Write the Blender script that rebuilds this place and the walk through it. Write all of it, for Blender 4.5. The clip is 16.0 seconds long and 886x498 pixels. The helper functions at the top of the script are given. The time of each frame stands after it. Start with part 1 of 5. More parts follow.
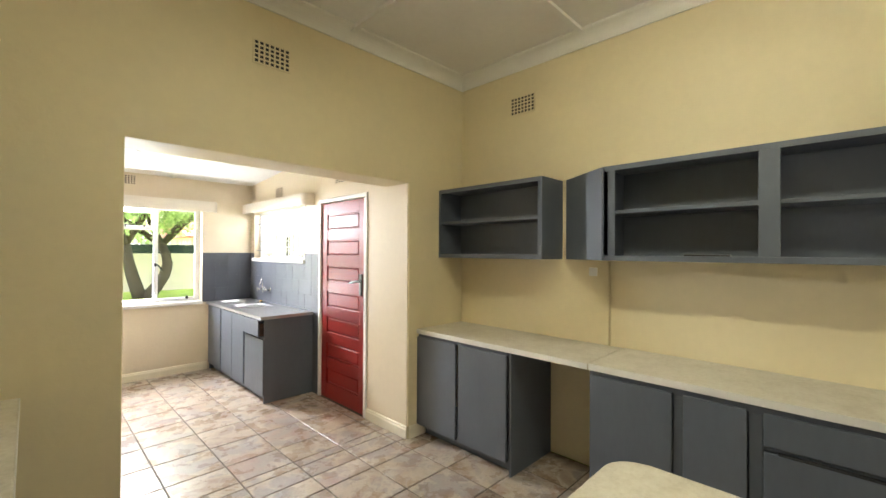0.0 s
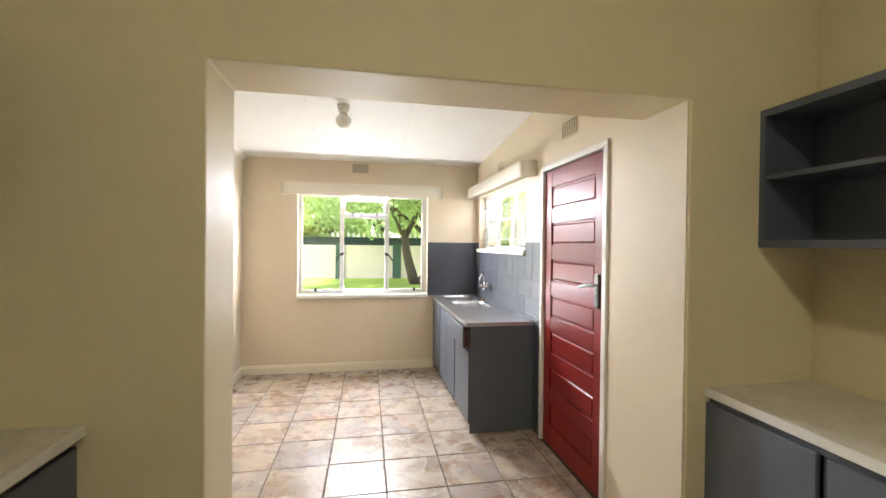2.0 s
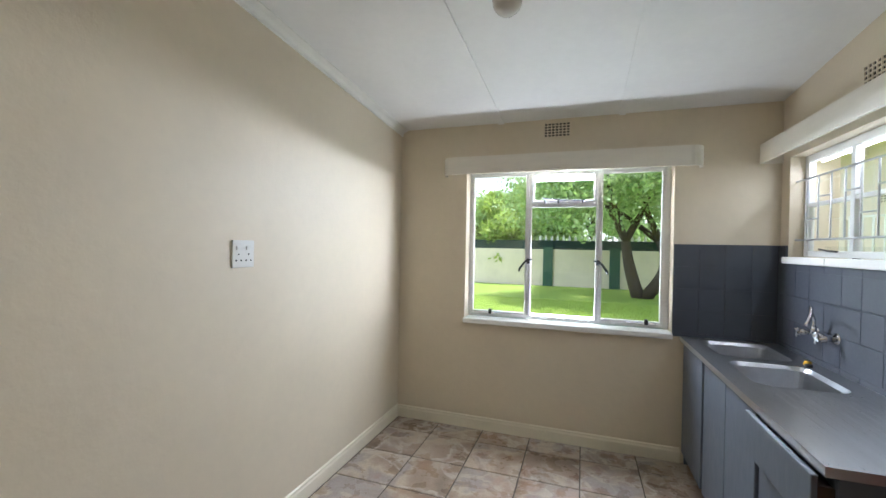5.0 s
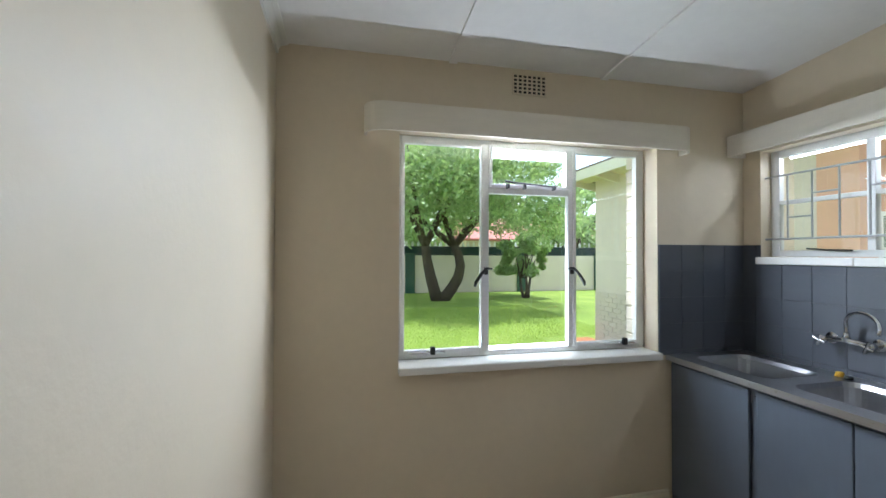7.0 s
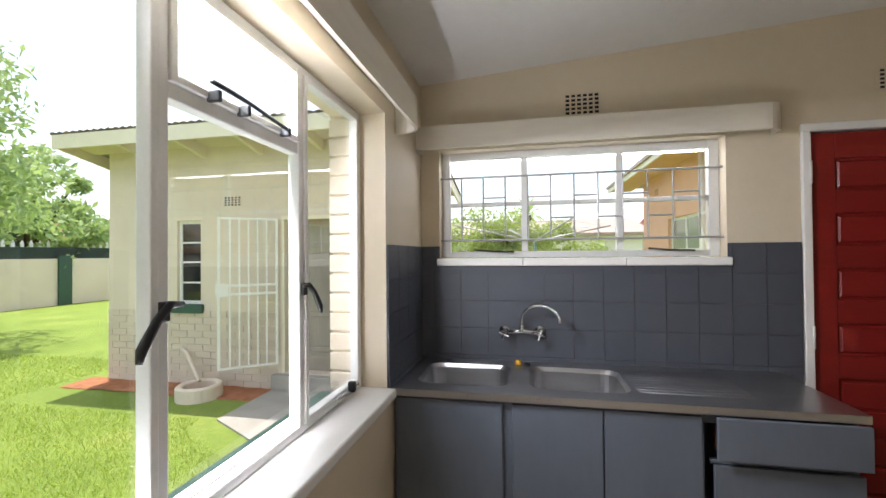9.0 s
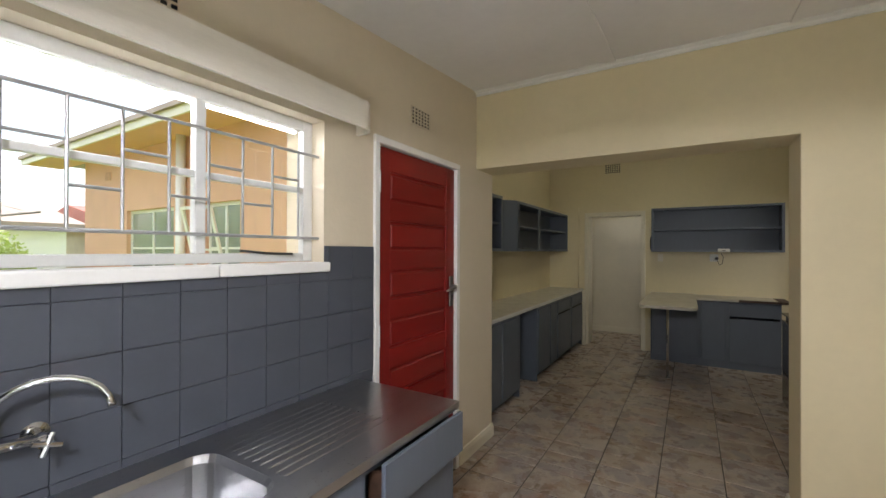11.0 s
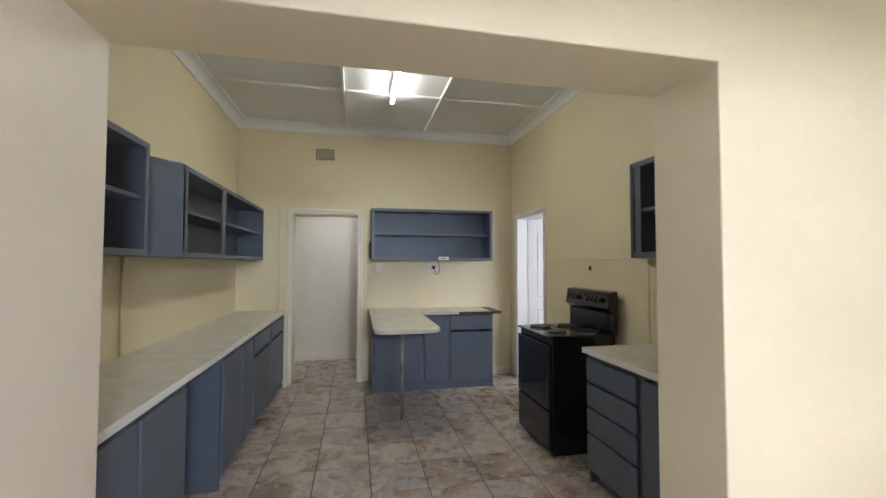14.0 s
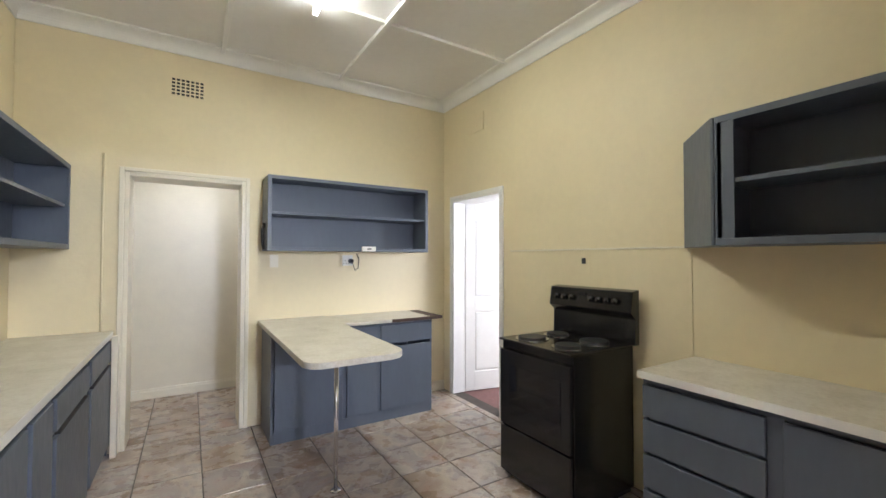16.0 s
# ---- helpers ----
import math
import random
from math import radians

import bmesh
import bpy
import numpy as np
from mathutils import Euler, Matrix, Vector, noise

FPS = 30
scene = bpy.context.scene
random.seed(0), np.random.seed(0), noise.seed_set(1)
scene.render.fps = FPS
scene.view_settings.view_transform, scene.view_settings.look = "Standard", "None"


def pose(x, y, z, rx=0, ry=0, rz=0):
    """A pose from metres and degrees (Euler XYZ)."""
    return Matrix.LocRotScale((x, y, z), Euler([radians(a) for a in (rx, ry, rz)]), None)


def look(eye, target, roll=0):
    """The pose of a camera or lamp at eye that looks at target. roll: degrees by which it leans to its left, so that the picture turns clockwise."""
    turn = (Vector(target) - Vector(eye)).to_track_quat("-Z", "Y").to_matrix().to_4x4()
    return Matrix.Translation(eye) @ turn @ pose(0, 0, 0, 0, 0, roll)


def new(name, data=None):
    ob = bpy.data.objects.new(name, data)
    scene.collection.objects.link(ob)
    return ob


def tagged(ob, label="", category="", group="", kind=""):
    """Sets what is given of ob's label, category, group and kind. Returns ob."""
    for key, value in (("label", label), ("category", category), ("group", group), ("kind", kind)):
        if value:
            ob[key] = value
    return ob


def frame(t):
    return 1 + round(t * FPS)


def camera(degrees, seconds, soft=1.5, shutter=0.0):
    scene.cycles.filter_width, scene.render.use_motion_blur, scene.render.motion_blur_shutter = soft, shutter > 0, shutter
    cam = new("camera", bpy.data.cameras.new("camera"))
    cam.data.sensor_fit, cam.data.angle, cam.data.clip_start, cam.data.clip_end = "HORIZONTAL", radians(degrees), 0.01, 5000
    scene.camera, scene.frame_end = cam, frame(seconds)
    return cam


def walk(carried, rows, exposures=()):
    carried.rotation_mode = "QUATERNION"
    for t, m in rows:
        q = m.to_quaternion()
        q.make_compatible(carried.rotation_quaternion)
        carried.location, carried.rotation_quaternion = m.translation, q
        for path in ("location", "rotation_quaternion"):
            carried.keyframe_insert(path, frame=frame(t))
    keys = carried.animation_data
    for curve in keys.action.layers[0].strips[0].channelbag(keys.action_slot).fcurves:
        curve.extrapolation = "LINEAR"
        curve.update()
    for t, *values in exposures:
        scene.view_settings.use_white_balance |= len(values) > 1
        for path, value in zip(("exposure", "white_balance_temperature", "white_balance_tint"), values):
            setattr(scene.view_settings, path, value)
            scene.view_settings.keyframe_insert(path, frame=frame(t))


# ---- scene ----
cam = camera(94.6, 16.0)
PATH = [
    (0, (-2.198, -2.593, 1.534), (-0.774, -1.188, 1.55), 0.3),
    (0.5, (-1.978, -2.411, 1.503), (-0.849, -0.761, 1.519), 0.6),
    (1, (-1.776, -2.129, 1.491), (-0.927, -0.318, 1.504), 0.7),
    (1.5, (-1.539, -1.821, 1.486), (-0.937, 0.086, 1.481), 0.5),
    (2, (-1.324, -1.53, 1.485), (-0.962, 0.437, 1.464), 0.6),
    (2.5, (-1.122, -1.214, 1.507), (-1.0, 0.782, 1.468), 0.6),
    (3, (-0.974, -0.91, 1.498), (-1.09, 1.086, 1.457), 0.6),
    (3.5, (-0.914, -0.622, 1.499), (-1.279, 1.344, 1.452), 0.7),
    (4, (-0.953, -0.336, 1.518), (-1.543, 1.574, 1.468), 0.7),
    (4.2, (-0.956, -0.256, 1.501), (-1.63, 1.626, 1.468), 1.1),
    (6.3, (-2.023, 0.925, 1.449), (-2.208, 2.917, 1.463), 0.4),
    (6.5, (-2.125, 1.032, 1.445), (-2.148, 3.031, 1.46), 0.4),
    (7, (-2.35, 1.32, 1.449), (-1.91, 3.27, 1.477), 0.2),
    (7.5, (-2.493, 1.671, 1.455), (-1.559, 3.44, 1.482), -0.0),
    (8, (-2.545, 2.02, 1.469), (-1.164, 3.467, 1.49), -0.3),
    (8.5, (-2.484, 2.458, 1.429), (-0.714, 3.388, 1.488), 0.1),
    (9, (-2.303, 2.765, 1.469), (-0.343, 3.162, 1.493), -0.5),
    (9.5, (-2.1, 2.991, 1.472), (-0.112, 2.774, 1.49), -0.5),
    (10, (-1.88, 3.159, 1.495), (-0.061, 2.328, 1.511), -0.5),
    (10.2, (-1.794, 3.16, 1.514), (-0.093, 2.107, 1.518), -0.5),
    (12.3, (-0.765, 2.44, 1.45), (-0.783, 0.441, 1.522), 0.4),
    (12.5, (-0.716, 2.32, 1.454), (-0.823, 0.324, 1.53), 0.3),
    (13, (-0.664, 1.993, 1.443), (-0.905, 0.009, 1.524), 0.2),
    (13.5, (-0.661, 1.687, 1.454), (-0.982, -0.285, 1.532), 0.1),
    (14, (-0.725, 1.363, 1.449), (-1.139, -0.593, 1.52), 0.1),
    (14.5, (-0.659, 1.074, 1.429), (-1.23, -0.842, 1.49), 0.1),
    (15, (-0.522, 0.771, 1.44), (-1.285, -1.078, 1.495), 0.1),
    (15.5, (-0.424, 0.411, 1.428), (-1.362, -1.355, 1.476), 0.1),
    (16, (-0.372, 0.037, 1.426), (-1.424, -1.663, 1.472), 0.1),
]
walk(cam, [(t, look(eye, target, roll)) for t, eye, target, roll in PATH],
     [(0, 2.45, 6600, 6), (1.5, 2.15, 6600, 8), (2.5, 1.85, 6500, 10), (3.5, 1.33, 6150, 8), (4.2, 1.12, 5950, 6), (6.5, 0.58, 5650, 2), (7.5, 0.5, 5750, 3), (9, 0.42, 6450, 10),
      (10.2, 0.4, 6500, 11), (12.3, 1.42, 6600, 3), (13, 1.62, 6100, 7), (14, 1.9, 5550, 12), (15, 2.3, 5550, 14), (16, 2.6, 5650, 13)])

# ---- light ----
world = bpy.data.worlds.new("sky")
scene.world = world
world.use_nodes = True
wn = world.node_tree.nodes
sky = wn.new("ShaderNodeTexSky")
sky.sky_type, sky.sun_disc = "NISHITA", False
sky.sun_elevation, sky.sun_rotation = radians(79), radians(38)
sky.air_density, sky.dust_density = 1.2, 2.0
world.node_tree.links.new(sky.outputs[0], wn["Background"].inputs[0])
wn["Background"].inputs[1].default_value = 0.10
haze = wn.new("ShaderNodeBackground")   # thin bright summer haze over the whole sky
haze.inputs[0].default_value, haze.inputs[1].default_value = (0.92, 0.96, 1.0, 1), 0.85
both = wn.new("ShaderNodeAddShader")
world.node_tree.links.new(wn["Background"].outputs[0], both.inputs[0])
world.node_tree.links.new(haze.outputs[0], both.inputs[1])
world.node_tree.links.new(both.outputs[0], wn["World Output"].inputs[0])
sun = new("sun", bpy.data.lights.new("sun", "SUN"))
sun.data.energy, sun.data.angle, sun.data.color = 5.0, radians(0.5), (1, 0.95, 0.87)
SUN_WAY = Vector((math.sin(radians(38)) * math.cos(radians(79)), math.cos(radians(38)) * math.cos(radians(79)), math.sin(radians(79))))
sun.matrix_world = Matrix.Translation((0, 8, 12)) @ SUN_WAY.to_track_quat("Z", "Y").to_matrix().to_4x4()


def area_lamp(name, m, w, h, power, color):
    ob = new(name, bpy.data.lights.new(name, "AREA"))
    ob.data.shape, ob.data.size, ob.data.size_y = "RECTANGLE", w, h
    ob.data.energy, ob.data.color = power, color
    ob.matrix_world = m
    return ob


SKYLIGHT = (0.92, 0.92, 1.0)
TUBE_LIGHT = (1.0, 0.95, 0.74)
# strip lamps added in the window openings, standing in for skylight
area_lamp("window_sky_light", look((-1.38, 3.528, 2.03), (-1.38, 2.2, 1.1)), 0.52, 0.06, 34, SKYLIGHT)
area_lamp("window_sky_light", look((-1.4, 3.53, 0.926), (-1.4, 1.9, 2.3)), 0.70, 0.02, 9, SKYLIGHT)
area_lamp("window_sky_light", look((0.125, 2.5, 2.02), (-1.2, 2.5, 0.9)), 1.36, 0.025, 3.2, SKYLIGHT)
area_lamp("fluorescent_light", look((-1.06, -2.1, 3.038), (-1.06, -2.1, 0)), 0.03, 1.15, 3.1, TUBE_LIGHT)
# unseen fill lamps added beyond the two doorways to brighten the rooms
area_lamp("passage_light", look((-0.4, -4.4, 2.5), (-0.4, -4.4, 0)), 0.4, 0.4, 1.7, (1.0, 0.98, 0.95))
area_lamp("side_room_light", look((-4.6, -2.2, 1.6), (-2.8, -3.2, 1.2)), 1.2, 1.2, 13, (1.0, 0.98, 0.98))

# ---- materials ----


def material(name):
    m = bpy.data.materials.new(name)
    m.use_nodes = True
    nt = m.node_tree
    return m, nt, nt.nodes["Principled BSDF"]


def ramp(nt, source, stops):
    r = nt.nodes.new("ShaderNodeValToRGB")
    e = r.color_ramp.elements
    while len(e) < len(stops):
        e.new(0.5)
    for k, (p, c) in zip(e, stops):
        k.position, k.color = p, (*c, 1)
    nt.links.new(source, r.inputs[0])
    return r.outputs[0]


def tex_noise(nt, scale, detail=4, rough=0.55, vec=None, dist=0.0):
    n = nt.nodes.new("ShaderNodeTexNoise")
    n.inputs["Scale"].default_value, n.inputs["Detail"].default_value = scale, detail
    n.inputs["Roughness"].default_value, n.inputs["Distortion"].default_value = rough, dist
    if vec:
        nt.links.new(vec, n.inputs["Vector"])
    return n.outputs["Fac"]


def coords(nt, stretch=(1, 1, 1), shift_random=False):
    """World places, stretched."""
    g = nt.nodes.new("ShaderNodeNewGeometry")
    m = nt.nodes.new("ShaderNodeMapping")
    m.inputs["Scale"].default_value = stretch
    nt.links.new(g.outputs["Position"], m.inputs["Vector"])
    if shift_random:
        o = nt.nodes.new("ShaderNodeObjectInfo")
        s = nt.nodes.new("ShaderNodeVectorMath")
        s.operation = "SCALE"
        s.inputs[0].default_value = (37.0, 61.0, 23.0)
        nt.links.new(o.outputs["Random"], s.inputs["Scale"])
        nt.links.new(s.outputs[0], m.inputs["Location"])
    return m.outputs[0]


def mix(nt, fac, a, b, kind="MIX"):
    n = nt.nodes.new("ShaderNodeMix")
    n.data_type, n.blend_type = "RGBA", kind
    for socket, v in ((n.inputs[0], fac), (n.inputs[6], a), (n.inputs[7], b)):
        if isinstance(v, (int, float)):
            socket.default_value = v
        elif isinstance(v, tuple):
            socket.default_value = (*v, 1)
        else:
            nt.links.new(v, socket)
    return n.outputs[2]


def bump(nt, p, height, strength, distance):
    b = nt.nodes.new("ShaderNodeBump")
    b.inputs["Strength"].default_value, b.inputs["Distance"].default_value = strength, distance
    nt.links.new(height, b.inputs["Height"])
    nt.links.new(b.outputs[0], p.inputs["Normal"])


def plain(name, color, rough=0.5, metal=0.0, vary=0.06, scale=6.0, relief=0.0, relief_scale=60.0, coat=0.0, stretch=(1, 1, 1), spec=0.5):
    """A painted, plastered or bare surface: colour with broad and fine variation, and fine relief."""
    m, nt, p = material(name)
    v = coords(nt, stretch)
    broad, fine = tex_noise(nt, scale, 4, vec=v), tex_noise(nt, scale * 14, 3, vec=v)
    dark = tuple(c * (1 - 2 * vary) for c in color)
    light = tuple(min(1, c * (1 + 1.2 * vary)) for c in color)
    c1 = ramp(nt, broad, [(0.3, dark), (0.7, light)])
    c2 = ramp(nt, fine, [(0.3, dark), (0.7, light)])
    nt.links.new(mix(nt, 0.35, c1, c2), p.inputs["Base Color"])
    r = ramp(nt, fine, [(0.25, (rough * 0.85,) * 3), (0.75, (min(1, rough * 1.15),) * 3)])
    nt.links.new(r, p.inputs["Roughness"])
    p.inputs["Metallic"].default_value = metal
    p.inputs["Coat Weight"].default_value = coat
    p.inputs["Coat Roughness"].default_value = 0.15
    p.inputs["Specular IOR Level"].default_value = spec
    if relief:
        bump(nt, p, tex_noise(nt, relief_scale, 5, vec=v), relief, 0.004)
    return m


WALL = plain("cream_wall_paint", (0.73, 0.635, 0.415), 0.55, vary=0.03, scale=1.3, relief=0.25, relief_scale=45)
SCULLERY_WALL = plain("beige_wall_paint", (0.68, 0.592, 0.45), 0.55, vary=0.03, scale=1.3, relief=0.25, relief_scale=45)
CEILING = plain("white_ceiling_paint", (0.80, 0.79, 0.77), 0.7, vary=0.03, scale=1.6, relief=0.1)
CORNICE = plain("cornice_paint", (0.80, 0.79, 0.74), 0.55, vary=0.02)
TRIM = plain("cream_gloss_trim", (0.76, 0.70, 0.56), 0.35, vary=0.03, relief=0.1, relief_scale=25)
WHITE = plain("white_gloss_paint", (0.80, 0.79, 0.76), 0.33, vary=0.025, relief=0.12, relief_scale=25)
PELMET = plain("pelmet_paint", (0.74, 0.69, 0.60), 0.45, vary=0.03, relief=0.15, relief_scale=18, stretch=(1, 1, 6))
FRAME = plain("window_frame_paint", (0.72, 0.72, 0.70), 0.35, vary=0.04, relief=0.15, relief_scale=30)
GREY = plain("blue_grey_cabinet_paint", (0.105, 0.122, 0.152), 0.42, vary=0.06, scale=3, relief=0.18, relief_scale=30, stretch=(1, 1, 0.3))
# near-black painted for shade in holes and gaps; also colours dark stove parts
DARK = plain("gap_shade_and_black_parts", (0.02, 0.02, 0.022), 0.7, vary=0.1)
SPLASH = plain("charcoal_tile_paint", (0.066, 0.073, 0.092), 0.45, vary=0.06, scale=5, relief=0.15, relief_scale=22)
RED = plain("red_varnish", (0.21, 0.011, 0.009), 0.40, vary=0.10, scale=2, relief=0.0, coat=0.06, stretch=(2, 0.35, 3), spec=0.32)
STEEL = plain("stainless_steel", (0.52, 0.52, 0.53), 0.31, 1.0, vary=0.05, scale=10, stretch=(3, 0.3, 3))
CHROME = plain("chrome", (0.72, 0.72, 0.73), 0.10, 1.0, vary=0.02)
BLACK = plain("black_enamel", (0.008, 0.008, 0.009), 0.22, vary=0.1, coat=0.2)
HOTPLATE = plain("cast_iron_plate", (0.03, 0.03, 0.032), 0.45, 0.5, vary=0.1)
DARKSTEEL = plain("tarnished_steel", (0.16, 0.14, 0.13), 0.38, 0.9, vary=0.15, scale=14)
IRON = plain("black_iron", (0.02, 0.02, 0.02), 0.4, 0.3, vary=0.2)
CURTAINED = plain("curtained_glass", (0.30, 0.33, 0.28), 0.12, vary=0.15, scale=9, stretch=(3, 3, 0.4))
DARKGLASS = plain("oven_glass", (0.012, 0.012, 0.014), 0.06, vary=0.02)
PLASTIC = plain("white_plastic", (0.74, 0.73, 0.69), 0.35, vary=0.02)
BROWNWOOD = plain("bare_dark_edge", (0.07, 0.035, 0.02), 0.6, vary=0.3, scale=20)
# brightness of the outbuilding's lit room, put into a panel colour
ROOMTONE = plain("lit_room_tone", (0.34, 0.29, 0.25), 0.7, vary=0.15, scale=6, stretch=(1, 1, 0.3))
GALV = plain("silver_bar_paint", (0.42, 0.42, 0.42), 0.4, 0.4, vary=0.1, scale=20)
YELLOW = plain("yellow_plastic", (0.65, 0.38, 0.03), 0.4, vary=0.05)
CARPET = plain("mauve_carpet", (0.20, 0.10, 0.09), 0.95, vary=0.12, scale=20, relief=0.6, relief_scale=300)
GROUT = plain("tile_grout", (0.075, 0.062, 0.05), 0.85, vary=0.15, scale=10)
OUTWALL = plain("cream_outer_paint", (0.70, 0.60, 0.50), 0.75, vary=0.05, scale=2, relief=0.4, relief_scale=30)
PEACH = plain("peach_outer_paint", (0.74, 0.43, 0.29), 0.75, vary=0.05, scale=2, relief=0.4, relief_scale=30)
GREENPAINT = plain("dark_green_paint", (0.03, 0.085, 0.06), 0.5, vary=0.1)
ROOFMETAL = plain("weathered_roof_sheet", (0.36, 0.28, 0.24), 0.6, 0.1, vary=0.15, scale=4)
REDROOF = plain("red_roof_sheet", (0.42, 0.13, 0.10), 0.6, vary=0.15, scale=3)
CONCRETE = plain("pale_concrete", (0.37, 0.345, 0.31), 0.85, vary=0.1, scale=5, relief=0.4)
SOIL = plain("red_soil", (0.36, 0.14, 0.06), 0.95, vary=0.2, scale=12, relief=0.8, relief_scale=80)
BARK = plain("tree_bark", (0.07, 0.05, 0.035), 0.9, vary=0.3, scale=9, relief=0.9, relief_scale=25, stretch=(1, 1, 0.3))
SHADECLOTH = plain("green_shade_cloth", (0.02, 0.04, 0.035), 0.9, vary=0.15)


def worktop_material():
    m, nt, p = material("mottled_cream_laminate")
    v = coords(nt)
    c1 = ramp(nt, tex_noise(nt, 7, 6, 0.65, v), [(0.32, (0.52, 0.48, 0.39)), (0.5, (0.64, 0.60, 0.51)), (0.68, (0.72, 0.69, 0.60))])
    c2 = ramp(nt, tex_noise(nt, 60, 4, 0.6, v), [(0.3, (0.42, 0.36, 0.26)), (0.6, (0.64, 0.60, 0.51))])
    nt.links.new(mix(nt, 0.35, c1, c2), p.inputs["Base Color"])
    p.inputs["Roughness"].default_value = 0.38
    return m


def floor_tile_material():
    m, nt, p = material("slate_look_ceramic_tile")
    v = coords(nt, (1, 1, 1), True)
    patches = tex_noise(nt, 1.9, 4, 0.52, v, 0.5)
    c1 = ramp(nt, patches, [(0.30, (0.20, 0.148, 0.11)), (0.42, (0.34, 0.255, 0.185)), (0.49, (0.50, 0.41, 0.315)), (0.535, (0.33, 0.28, 0.245)), (0.60, (0.38, 0.33, 0.30)), (0.70, (0.43, 0.30, 0.22))])
    v2 = coords(nt, (1.3, 1.3, 1.3), True)
    veins = ramp(nt, tex_noise(nt, 2.4, 4, 0.52, v2, 0.8), [(0.50, (0, 0, 0)), (0.54, (1, 1, 1)), (0.60, (0.2, 0.2, 0.2)), (0.66, (0, 0, 0))])
    c2 = mix(nt, veins, c1, (0.52, 0.45, 0.38))
    rust = ramp(nt, tex_noise(nt, 3.0, 4, 0.6, v2, 0.4), [(0.54, (0, 0, 0)), (0.66, (0.42, 0.42, 0.42))])
    c3 = mix(nt, rust, c2, (0.33, 0.18, 0.12))
    fine = ramp(nt, tex_noise(nt, 90, 3, 0.6, v), [(0.3, (0.78, 0.78, 0.78)), (0.7, (1, 1, 1))])
    nt.links.new(mix(nt, 1.0, c3, fine, "MULTIPLY"), p.inputs["Base Color"])
    nt.links.new(ramp(nt, tex_noise(nt, 8, 4, 0.6, v), [(0.3, (0.22,) * 3), (0.7, (0.36,) * 3)]), p.inputs["Roughness"])
    bump(nt, p, tex_noise(nt, 22, 4, 0.6, v), 0.25, 0.004)
    return m


def grass_material(name, hues):
    m, nt, p = material(name)
    v = coords(nt)
    c1 = ramp(nt, tex_noise(nt, 0.9, 5, 0.6, v), [(0.3, hues[0]), (0.55, hues[1]), (0.75, hues[2])])
    c2 = ramp(nt, tex_noise(nt, 25, 4, 0.7, v), [(0.25, hues[0]), (0.7, hues[2])])
    nt.links.new(mix(nt, 0.45, c1, c2), p.inputs["Base Color"])
    p.inputs["Roughness"].default_value = 0.8
    p.inputs["Specular IOR Level"].default_value = 0.2
    bump(nt, p, tex_noise(nt, 60, 4, 0.7, v), 0.8, 0.02)
    return m


def leaf_material(name, dark, light):
    m, nt, p = material(name)
    g = nt.nodes.new("ShaderNodeNewGeometry")
    nt.links.new(ramp(nt, g.outputs["Random Per Island"], [(0.0, dark), (1.0, light)]), p.inputs["Base Color"])
    p.inputs["Roughness"].default_value = 0.5
    t = nt.nodes.new("ShaderNodeBsdfTranslucent")
    t.inputs[0].default_value = (light[0] * 1.4, light[1] * 1.5, light[2], 1)
    s = nt.nodes.new("ShaderNodeMixShader")
    s.inputs[0].default_value = 0.35
    nt.links.new(p.outputs[0], s.inputs[1])
    nt.links.new(t.outputs[0], s.inputs[2])
    nt.links.new(s.outputs[0], nt.nodes["Material Output"].inputs[0])
    return m


def glass_material():
    m, nt, p = material("window_glass")
    p.inputs["Base Color"].default_value = (1, 1, 1, 1)
    p.inputs["Roughness"].default_value = 0.0
    p.inputs["Transmission Weight"].default_value = 1.0
    p.inputs["IOR"].default_value = 1.45
    return m


def glow_material(name, color, strength):
    m, nt, p = material(name)
    p.inputs["Emission Color"].default_value = (*color, 1)
    p.inputs["Emission Strength"].default_value = strength
    return m


def brick_paint_material():
    return plain("painted_brick", (0.62, 0.53, 0.435), 0.7, vary=0.06, scale=5, relief=0.5, relief_scale=40)


WORKTOP, FLOORTILE, GLASS = worktop_material(), floor_tile_material(), glass_material()
GRASS = grass_material("lawn", ((0.11, 0.195, 0.022), (0.20, 0.295, 0.045), (0.34, 0.37, 0.10)))
BLADES = leaf_material("grass_blades", (0.13, 0.24, 0.028), (0.39, 0.45, 0.10))
LEAF = leaf_material("tree_leaves", (0.07, 0.14, 0.05), (0.38, 0.47, 0.23))
LEAF_LIGHT = leaf_material("pale_tree_leaves", (0.14, 0.22, 0.05), (0.36, 0.42, 0.13))
TUBE = glow_material("fluorescent_tube", (1.0, 0.95, 0.76), 12)
BRICKPAINT = brick_paint_material()

# ---- building helpers ----


def world_matrix(o):
    return (world_matrix(o.parent) @ o.matrix_parent_inverse @ o.matrix_basis) if o.parent else o.matrix_basis.copy()


def thing(name, loc, label, category, group=""):
    return tagged(place_empty(name, loc), label, category, group)


def place_empty(name, loc):
    ob = new(name)
    ob.empty_display_size = 0.1
    ob.location = loc
    return ob


